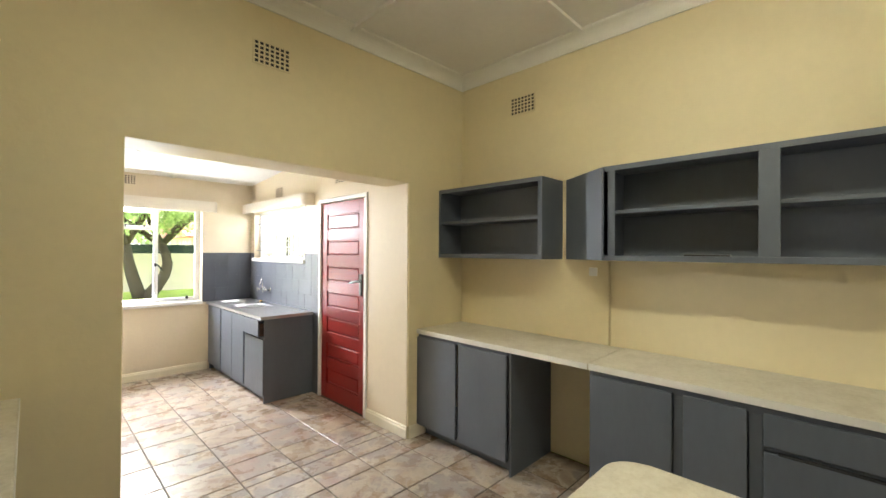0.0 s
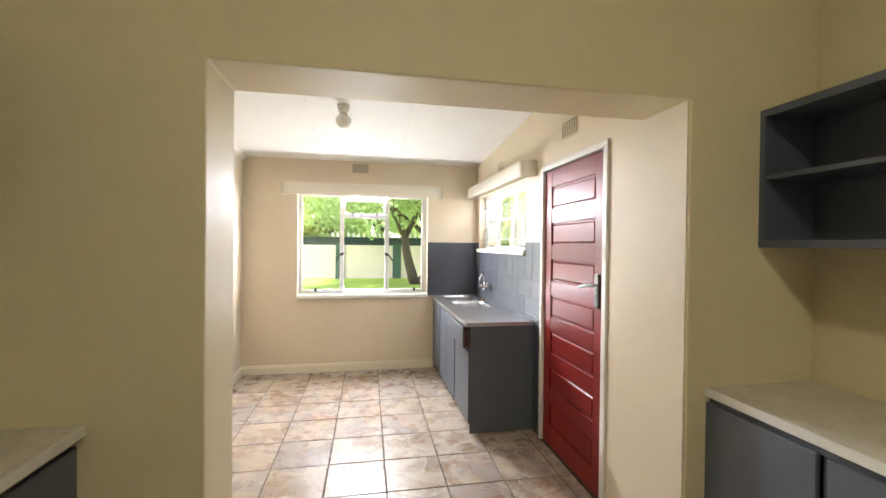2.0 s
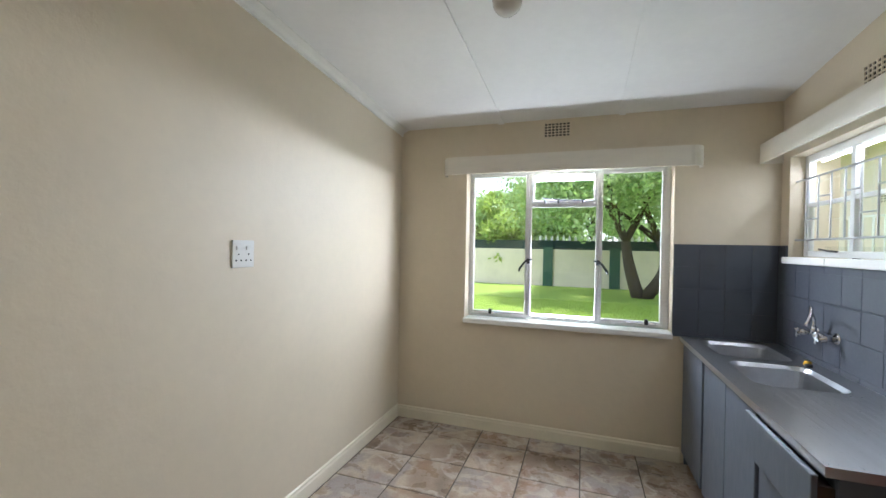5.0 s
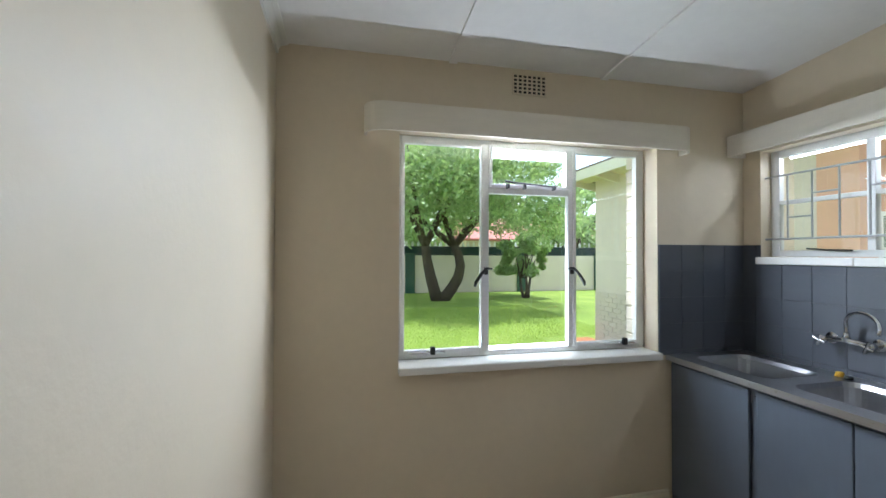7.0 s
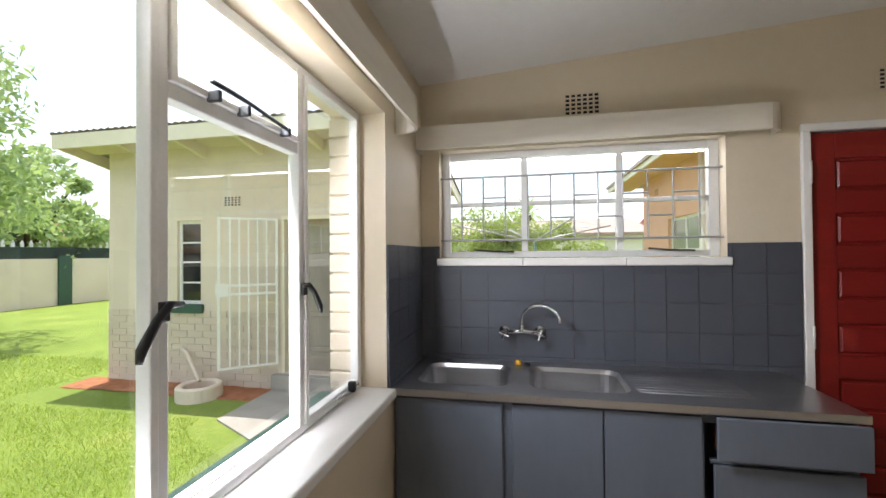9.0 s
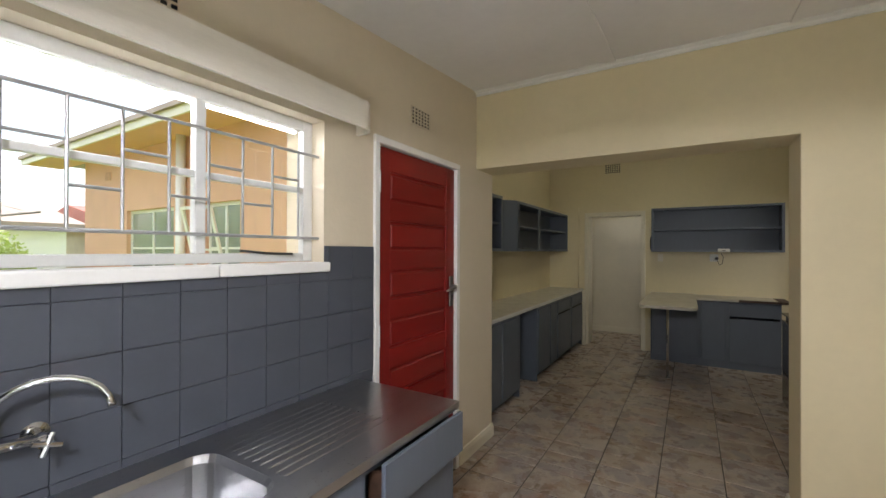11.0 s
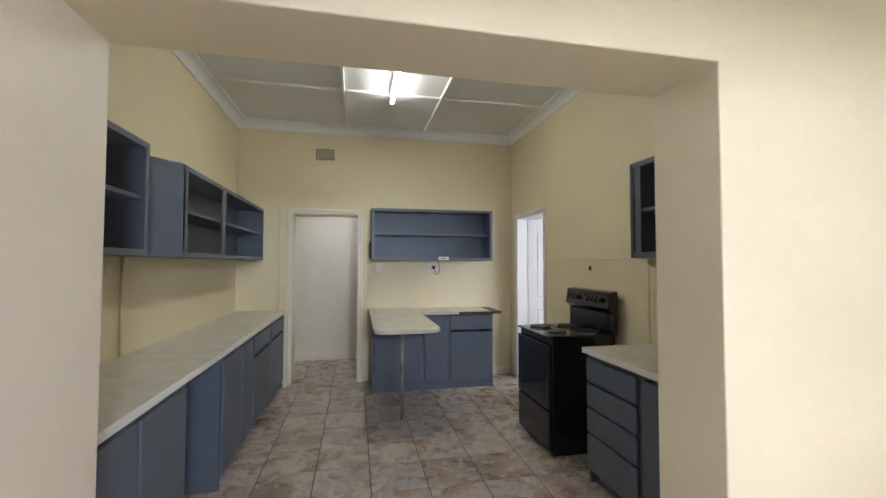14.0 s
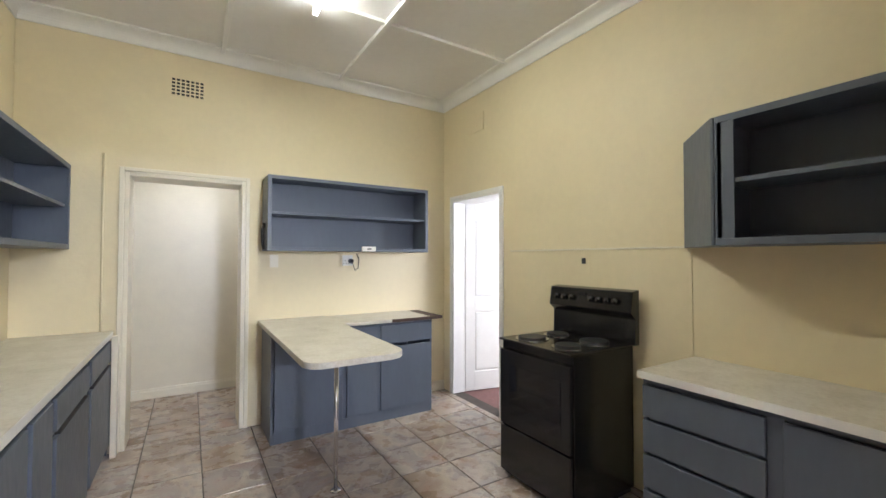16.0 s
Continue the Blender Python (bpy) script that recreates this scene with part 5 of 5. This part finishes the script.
for k in range(24):
    for j in range(len(prof)):
        bm.faces.new((ringsv[k][j], ringsv[(k + 1) % 24][j], ringsv[(k + 1) % 24][(j + 1) % 6], ringsv[k][(j + 1) % 6]))
bmesh.ops.recalc_face_normals(bm, faces=bm.faces)
part("rim", bm, OUTWALL, pl, smooth=False)
tube("waste_pipe", [(OX - 0.03, 7.05, 0.30), (OX - 0.06, 6.95, 0.26), (1.80, 6.5, 0.02)], 0.022, OUTWALL, pl, "cream painted waste pipe")

bm = bmesh.new()
bmesh.ops.create_grid(bm, x_segments=40, y_segments=60, size=0.5, matrix=Matrix.Translation((OX - 0.2, 7.1, GZ + 0.012)) @ Matrix.Diagonal((0.5, 2.7, 1, 1)))
for v in bm.verts:
    v.co.x += 0.10 * noise.noise(Vector((v.co.y * 2.2, v.co.x, 0)))
    v.co.z += 0.012 * noise.noise(v.co * 9) + (0.0 if v.co.x > OX - 0.42 else -0.03)
structure(part("soil_bed", bm, SOIL), "strip of bare red soil along the outbuilding", "soil")
structure(prism("paving", [(-0.3, SY1 + T + 0.02), (2.1, SY1 + T + 0.02), (2.1, 5.75), (1.2, 5.75), (0.9, 5.2), (0.55, 4.6)], "z", GZ - 0.02, GZ + 0.02, CONCRETE), "pale concrete paving by the back door", "paving")

# boundary wall with green posts and a screen on top
WY = 18.2
bw = structure(place_empty("boundary_wall", (0, WY, GZ)), "cream boundary wall with green piers and dark screen on top", "wall")
box("wall", (-16, WY, GZ), (16, WY + 0.2, 1.42), OUTWALL, bw)
box("wall", (12.0, 3, GZ), (12.2, WY, 1.42), OUTWALL, bw)
box("screen", (-16, WY + 0.08, 1.42), (16, WY + 0.1, 1.80), SHADECLOTH, bw, "dark green shade cloth screen")
for x in (-14, -10.2, -6.4, -2.6, 0.05, 5.0, 8.8, 12.1):
    box("pier", (x - 0.2, WY - 0.08, GZ), (x + 0.2, WY + 0.22, 1.52), GREENPAINT, bw, "green painted pier")
pal = thing("palisade_fence", (6, WY + 0.6, GZ), "white palisade fence behind the boundary wall", "fence")
for k in range(60):
    x = -3 + k * 0.25
    prism("pale", [(x - 0.05, GZ), (x + 0.05, GZ), (x + 0.05, 1.95), (x, 2.05), (x - 0.05, 1.95)], "y", WY + 0.6, WY + 0.62, WHITE, pal)
for z in (0.5, 1.7):
    box("rail", (-3.2, WY + 0.62, z), (12, WY + 0.65, z + 0.06), WHITE, pal, bevel=0)


def leaves(name, parent, blobs, count, size, mat, seed, label=""):
    """A crown of small leaves in tufts round many uneven clumps."""
    rng = np.random.default_rng(seed)
    per = max(1, count // len(blobs))
    verts, faces = [], []
    for cx, cy, cz, r in blobs:
        d = rng.normal(size=(per, 3))
        d /= np.linalg.norm(d, axis=1)[:, None]
        rad = r * (0.35 + 0.65 * rng.random(per) ** 0.5) * (0.8 + 0.4 * rng.random(per))
        c = np.array((cx, cy, cz)) + d * rad[:, None] * (1, 1, 0.8)
        u = rng.normal(size=(per, 3)); u /= np.linalg.norm(u, axis=1)[:, None]
        w = np.cross(u, rng.normal(size=(per, 3))); w /= np.linalg.norm(w, axis=1)[:, None]
        s = size * (0.6 + 0.8 * rng.random(per))[:, None]
        base = len(verts)
        quad = np.stack([c - u * s, c + w * s * 0.45, c + u * s, c - w * s * 0.45], 1).reshape(-1, 3)
        verts += quad.tolist()
        faces += [(base + 4 * k, base + 4 * k + 1, base + 4 * k + 2, base + 4 * k + 3) for k in range(per)]
    me = bpy.data.meshes.new(name)
    me.from_pydata(verts, [], faces)
    me.materials.append(mat)
    ob = new(name, me)
    if parent:
        ob.parent = parent
        ob.matrix_parent_inverse = world_matrix(parent).inverted()
    if label:
        ob["label"] = label
    return ob


def limb(bm, a, b, r0, r1, bend, rng):
    a, b = Vector(a), Vector(b)
    pts, rs = [], []
    off = Vector(rng.normal(size=3).tolist()) * bend
    for k in range(6):
        f = k / 5
        pts.append(a.lerp(b, f) + off * math.sin(math.pi * f))
        rs.append(r0 + (r1 - r0) * f)
    add_tube(bm, pts, rs, 8)


def tree(label, x, y, trunk_h, radius, height, clumps, count, size, mat, seed, fork=2, trunk_r=0.25, z0=GZ, low=0.35):
    rng = np.random.default_rng(seed)
    ob = thing("tree", (x, y, z0), label, "tree", "garden trees")
    bm = bmesh.new()
    tops = []
    for k in range(fork):
        a = 2 * math.pi * k / fork + 0.3
        p = Vector((x + math.cos(a) * trunk_h * 0.3, y + math.sin(a) * trunk_h * 0.2, z0 + trunk_h))
        limb(bm, (x + 0.1 * math.cos(a), y, z0), p, trunk_r, trunk_r * 0.65, 0.08 * trunk_h, rng)
        tops.append(p)
        for j in range(4):
            b_ = 2 * math.pi * (j + rng.random()) / 4
            q = p + Vector((math.cos(b_) * radius * 0.55, math.sin(b_) * radius * 0.5, (height - trunk_h) * (0.25 + 0.35 * rng.random())))
            limb(bm, p, q, trunk_r * 0.55, trunk_r * 0.15, 0.15, rng)
    part("trunk", bm, BARK, ob, smooth=True)
    blobs = []
    for k in range(clumps):
        a, rr = 2 * math.pi * rng.random(), radius * rng.random() ** 0.5
        zz = z0 + trunk_h * (1 - low) + (height - trunk_h * (1 - low)) * (0.1 + 0.9 * rng.random()) * (1 - 0.55 * (rr / radius) ** 2)
        blobs.append((x + rr * math.cos(a), y + rr * math.sin(a), zz, radius * (0.14 + 0.16 * rng.random())))
    leaves("crown", ob, blobs, count, size, mat, seed)
    return ob


tree("old garden tree with a forked dark trunk and dense crown", 0.7, 15.3, 1.9, 4.1, 8.0, 130, 60000, 0.075, LEAF, 3, 2, 0.22, low=-0.2)
tree("small round garden tree with a thin trunk", 4.05, 15.6, 0.75, 1.0, 2.75, 34, 12000, 0.05, LEAF, 5, 3, 0.07, low=0.0)
tree("pale green tree behind the boundary wall", -4.5, 21.5, 1.2, 3.0, 5.0, 50, 12000, 0.13, LEAF_LIGHT, 8, 2, 0.2)
tree("tall dark tree behind the boundary wall", -1.2, 22.5, 2.0, 3.4, 7.2, 60, 15000, 0.13, LEAF, 9, 2, 0.25)
tree("tree beyond the lawn beside the outbuilding", 9.5, 21.5, 1.8, 3.0, 6.0, 50, 11000, 0.14, LEAF, 10, 2, 0.2)
tree("large tree behind the boundary wall", -8.5, 22.5, 2.0, 3.6, 6.5, 50, 11000, 0.14, LEAF, 17, 2, 0.25)


def house(label, x0, x1, y0, y1, z, ridge, wall, roof, axis="x"):
    ob = thing("house", ((x0 + x1) / 2, (y0 + y1) / 2, GZ), label, "house", "neighbouring houses")
    box("wall", (x0, y0, GZ), (x1, y1, z), wall, ob)
    if axis == "x":
        m = (y0 + y1) / 2
        prism("roof", [(y0 - 0.5, z), (m, ridge), (y1 + 0.5, z), (y1 + 0.5, z - 0.12), (y0 - 0.5, z - 0.12)], "x", x0 - 0.4, x1 + 0.4, roof, ob)
    else:
        m = (x0 + x1) / 2
        prism("roof", [(x0 - 0.5, z), (m, ridge), (x1 + 0.5, z), (x1 + 0.5, z - 0.12), (x0 - 0.5, z - 0.12)], "y", y0 - 0.4, y1 + 0.4, roof, ob)
    return ob


house("distant cream house with a red tin roof", 5, 17, 27, 35, 2.5, 4.2, OUTWALL, REDROOF)

# the main house's wing that runs east, seen through the sink window
wing = thing("house_wing", (4.5, -2, GZ), "peach painted house wing with white windows and deep eaves", "house")
boxes("wall", [((1.52, -0.22, GZ), (3.4, 0.0, 3.1)), ((3.4, -0.22, GZ), (4.2, 0.0, 0.95)), ((3.4, -0.22, 2.12), (4.2, 0.0, 3.1)), ((4.2, -0.22, GZ), (5.0, 0.0, 3.1)), ((5.0, -0.22, GZ), (6.5, 0.0, 0.95)), ((5.0, -0.22, 2.12), (6.5, 0.0, 3.1)), ((6.5, -0.22, GZ), (8.2, 0.0, 3.1)), ((7.98, -4, GZ), (8.2, -0.22, 3.1))], PEACH, wing)
box("soffit", (1.52, 0.0, 3.08), (9.36, 0.55, 3.1), PEACH, wing)
box("fascia", (1.52, 0.55, 3.06), (9.38, 0.58, 3.22), TRIM, wing, "pale peach fascia board")
prism("roof", [(0.62, 3.22), (-2.0, 4.3), (-4.6, 3.22), (-4.6, 3.16), (0.62, 3.16)], "x", 1.52, 9.4, ROOFMETAL, wing, "tin roof")
rod("downpipe", (4.67, 0.075, GZ), (4.67, 0.075, 3.08), 0.06, WHITE, wing, "white downpipe")
for x0, x1 in ((3.4, 4.2), (5.0, 6.5)):
    wv = boxes("window", [((x0, -0.1, 0.95), (x0 + 0.04, -0.06, 2.12)), ((x1 - 0.04, -0.1, 0.95), (x1, -0.06, 2.12)), ((x0 + 0.04, -0.1, 0.95), (x1 - 0.04, -0.06, 1.0)), ((x0 + 0.04, -0.1, 2.07), (x1 - 0.04, -0.06, 2.12)),
                          (((x0 + x1) / 2 - 0.02, -0.1, 1.0), ((x0 + x1) / 2 + 0.02, -0.06, 2.07)), ((x0 + 0.04, -0.095, 1.5), (x1 - 0.04, -0.065, 1.53))], WHITE, wing, "white steel window")
    box("pane", (x0 + 0.03, -0.083, 0.98), (x1 - 0.03, -0.079, 2.09), CURTAINED, wv, bevel=0)
sash = boxes("open_sash", [((0, 0, 0), (0.035, 0.03, 1.05)), ((0.5, 0, 0), (0.535, 0.03, 1.05)), ((0.035, 0, 0), (0.5, 0.03, 0.035)), ((0.035, 0, 1.015), (0.5, 0.03, 1.05)), ((0.035, 0.004, 0.5), (0.5, 0.026, 0.52))], WHITE, wing, "white window sash standing open")
sash.location, sash.rotation_euler = (3.75, 0.12, 1.0), (radians(-14), 0, radians(8))
for x in (2.2, 4.8, 7.2):
    air_vent("y", 0.0, 1, x, 2.75, 0.24, 0.14, 5, 4, mat=PEACH)

line = thing("rotary_clothesline", (5.4, 2.6, GZ), "green and grey rotary clothes line in the side garden", "clothes line")
rod("pole", (5.4, 2.6, GZ), (5.4, 2.6, 1.72), 0.03, GREENPAINT, line, "green pole")
for a in (20, 110, 200, 290):
    c_, s_ = math.cos(radians(a)), math.sin(radians(a))
    tube("arm", [(5.4, 2.6, 1.68), (5.4 + 1.5 * c_, 2.6 + 1.5 * s_, 1.98)], 0.016, GALV, line, sides=6)
for r in (0.6, 1.0, 1.4):
    ring_pts = [(5.4 + r * math.cos(radians(20 + 90 * k)), 2.6 + r * math.sin(radians(20 + 90 * k)), 1.68 + 0.2 * r) for k in range(5)]
    tube("line", ring_pts, 0.004, GALV, line, sides=5)


def bush(label, x, y, r, h, mat, seed):
    rng_ = np.random.default_rng(seed)
    ob = thing("bush", (x, y, GZ), label, "bush", "side garden bushes")
    bm_ = bmesh.new()
    for k in range(5):
        a_ = 2 * math.pi * k / 5
        limb(bm_, (x, y, GZ), (x + 0.6 * r * math.cos(a_), y + 0.6 * r * math.sin(a_), GZ + h * 0.6), 0.04, 0.01, 0.05, rng_)
    part("stems", bm_, BARK, ob)
    blobs = [(x + r * 0.8 * rng_.normal() * 0.6, y + r * 0.8 * rng_.normal() * 0.6, GZ + h * (0.15 + 0.75 * rng_.random()), r * (0.25 + 0.2 * rng_.random())) for k in range(26)]
    leaves("foliage", ob, blobs, 9000, 0.05, mat, seed)


for k, (x, y, r, h_) in enumerate(((9.6, 4.6, 1.3, 3.1), (9.3, 3.3, 1.1, 2.75), (9.6, 2.0, 1.1, 2.5), (9.4, 0.9, 0.9, 1.95), (10.6, 6.6, 1.5, 3.2))):
    bush("bright green garden bush in the side garden", x, y, r, h_, LEAF_LIGHT, 30 + k)
house("distant pale house with a low roof behind the bushes", 16, 24, -2, 9, 2.3, 3.2, WHITE, ROOFMETAL, "y")
house("distant house with a red tin roof behind the bushes", 17, 26, -9, -4, 2.4, 3.4, OUTWALL, REDROOF, "y")
palm = thing("palm_tree", (30, 2.6, GZ), "distant palm tree with a round head of fronds", "tree")
rod("trunk", (30, 2.6, GZ), (30, 2.6, 4.4), 0.3, BARK, palm)
bm = bmesh.new()
for k in range(40):
    a, e = 2 * math.pi * k * 0.618, radians(-35 + 110 * ((k * 7) % 40) / 40)
    d = Vector((math.cos(a) * math.cos(e), math.sin(a) * math.cos(e), math.sin(e)))
    side = d.cross(Vector((0, 0, 1))).normalized() * 0.12
    p0 = Vector((30, 2.6, 4.5))
    p1, p2 = p0 + d * 1.0 + Vector((0, 0, 0.1)), p0 + d * 1.9 + Vector((0, 0, -0.35))
    bm.faces.new([bm.verts.new(v) for v in (p0 - side * 0.3, p1 - side, p1 + side, p0 + side * 0.3)])
    bm.faces.new([bm.verts.new(v) for v in (p1 - side, p2, p1 + side)])
part("fronds", bm, LEAF, palm)

# lawn blades near the house
rng = np.random.default_rng(11)
N = 110000
gx = -5 + 8.0 * rng.random(N)
gy = 3.9 + 9.5 * rng.random(N) ** 1.4
keep = ~((gx > 1.2) & (gy < 8.6)) & ~((gx > -0.3) & (gy < 5.9) & (gx > (gy - 3.6) * 0.55 - 0.3))
gx, gy = gx[keep], gy[keep]
h = 0.02 + 0.03 * rng.random(len(gx))
a = 2 * math.pi * rng.random(len(gx))
lean = 0.02 * rng.normal(size=(len(gx), 2))
v0 = np.stack([gx - 0.004 * np.cos(a), gy - 0.004 * np.sin(a), np.full(len(gx), GZ)], 1)
v1 = np.stack([gx + 0.004 * np.cos(a), gy + 0.004 * np.sin(a), np.full(len(gx), GZ)], 1)
v2 = np.stack([gx + lean[:, 0], gy + lean[:, 1], GZ + h], 1)
me = bpy.data.meshes.new("grass")
me.from_pydata(np.stack([v0, v1, v2], 1).reshape(-1, 3).tolist(), [], [(3 * k, 3 * k + 1, 3 * k + 2) for k in range(len(gx))])
me.materials.append(BLADES)
tagged(new("grass", me), "bright green blades of lawn grass", "grass", kind="stuff")

# roof over the house with an eave above the garden window
shell("roof", [((-6, -6, 3.32), (1.5, 0.2, 3.4)), ((-3.4, 0.2, 3.22), (0.55, 3.5, 3.3)), ((-3.4, SY1 + T - 0.05, 2.62), (0.55, SY1 + T + 0.42, 2.68)), ((-3.4, SY1 + T - 0.05, 2.68), (0.55, SY1 + T, 3.25))], ROOFMETAL, "tin roof with a shallow eave", "roof")
shell("outer_wall_side", [((-6, -6, 0), (-5.9, 0.2, 3.32)), ((-6, -6, 0), (1.5, -5.9, 3.32)), ((1.4, -5.9, 0), (1.5, 0.2, 3.32)), ((-6, 0.1, 0), (SX0 - T, 0.2, 3.32)), ((SX1 + T, 0.02, 0), (1.4, 0.2, 3.32))], OUTWALL, "outer house wall", "wall")

# ---- tiles, last ----
P = 0.37
fl0 = structure(place_empty("floor", (-1, -0.5, 0)), "mottled brown ceramic floor tiles with dark joints", "floor")
boxes("joint_bed", [((KX0 - 0.13, KY0 - T, -0.1), (KX1, 0.0, -0.004)), ((SX0, 0.0, -0.1), (SX1 + 0.05, SY1, -0.004)), ((-1.8, -5.1, -0.1), (1.0, KY0 - T, -0.004))], GROUT, fl0, "dark tile joints")
tiles = {}


def tile(x0, x1, y0, y1):
    key = (round(x1 - x0, 3), round(y1 - y0, 3))
    if key not in tiles:
        w, d, e, g = key[0] / 2 - 0.0036, key[1] / 2 - 0.0036, 0.003, 0.0025
        me = bpy.data.meshes.new("tile")
        lo = [(-w, -d, -0.006), (w, -d, -0.006), (w, d, -0.006), (-w, d, -0.006)]
        mid = [(x, y, -g) for x, y, _ in lo]
        up = [(x - math.copysign(e, x), y - math.copysign(e, y), 0.0) for x, y, _ in lo]
        fs = [(8, 9, 10, 11)] + [(k, (k + 1) % 4, 4 + (k + 1) % 4, 4 + k) for k in range(4)] + [(4 + k, 4 + (k + 1) % 4, 8 + (k + 1) % 4, 8 + k) for k in range(4)]
        me.from_pydata(lo + mid + up, [], fs)
        me.materials.append(FLOORTILE)
        tiles[key] = me
    ob = new("tile", tiles[key])
    ob.location = ((x0 + x1) / 2, (y0 + y1) / 2, 0)
    ob.parent = fl0
    ob.matrix_parent_inverse = world_matrix(fl0).inverted()


def lay(x0, x1, y0, y1):
    i = math.floor((x0 + 0.83) / P)
    while -0.83 + i * P < x1:
        a, b_ = max(x0, -0.83 + i * P), min(x1, -0.83 + (i + 1) * P)
        j = math.floor((y0 + 0.93) / P)
        while -0.93 + j * P < y1:
            c, d = max(y0, -0.93 + j * P), min(y1, -0.93 + (j + 1) * P)
            if b_ - a > 0.012 and d - c > 0.012:
                tile(a, b_, c, d)
            j += 1
        i += 1


lay(KX0, KX1, KY0, 0.0)
lay(OP0, SX1, 0.0, SY0)
lay(SX0, SX1, SY0, SY1)
lay(FD0, FD1, KY0 - T, KY0)
lay(-1.8, 1.0, -5.08, KY0 - T)

sp0 = structure(place_empty("splashback", (0, 2.4, 0.9)), "charcoal painted square wall tiles above the sink", "wall tiles")
boxes("tile_bed", [((-0.004, 1.448, 0.0), (-0.001, VY0, 1.512)), ((-0.004, VY0, 0.0), (-0.001, VY1, VZ0 - 0.046)), ((-0.004, VY1, 0.0), (-0.001, SY1 - 0.002, 1.512)), ((WX1 + 0.004, SY1 - 0.004, 0.872), (-0.004, SY1 - 0.001, 1.512))], SPLASH, sp0)
q = 0.1525
k = 0
z1 = 1.512
while z1 > 0.9:
    z0 = max(z1 - q, 0.872)
    y = 1.449
    while y < SY1 - 0.02:
        y1 = min(y + q, SY1 - 0.006)
        if z1 > VZ0 - 0.05 and y1 > VY0 - 0.01 and y < VY1 + 0.01:
            spans = [(y, VY0 - 0.013)] if y < VY0 - 0.03 else ([(VY1 + 0.013, y1)] if y1 > VY1 + 0.03 else [])
            if z1 > VZ0 + 0.06 and z0 < VZ0 - 0.06 and not spans:
                box("tile", (-0.009, y + 0.0012, z0 + 0.0012), (-0.003, y1 - 0.0012, VZ0 - 0.047), SPLASH, sp0, bevel=0)
        else:
            spans = [(y, y1)]
        for a, b_ in spans:
            box("tile", (-0.009 - 0.0006 * ((k * 7) % 3), a + 0.0012, z0 + 0.0012), (-0.003, b_ - 0.0012, z1 - 0.0012), SPLASH, sp0, bevel=0)
            k += 1
        y += q
    x = WX1 + 0.006
    while x < -0.03:
        x1 = min(x + q, -0.011)
        box("tile", (x + 0.0012, SY1 - 0.009, z0 + 0.0012), (x1 - 0.0012, SY1 - 0.003, z1 - 0.0012), SPLASH, sp0, bevel=0)
        x += q
    z1 -= q
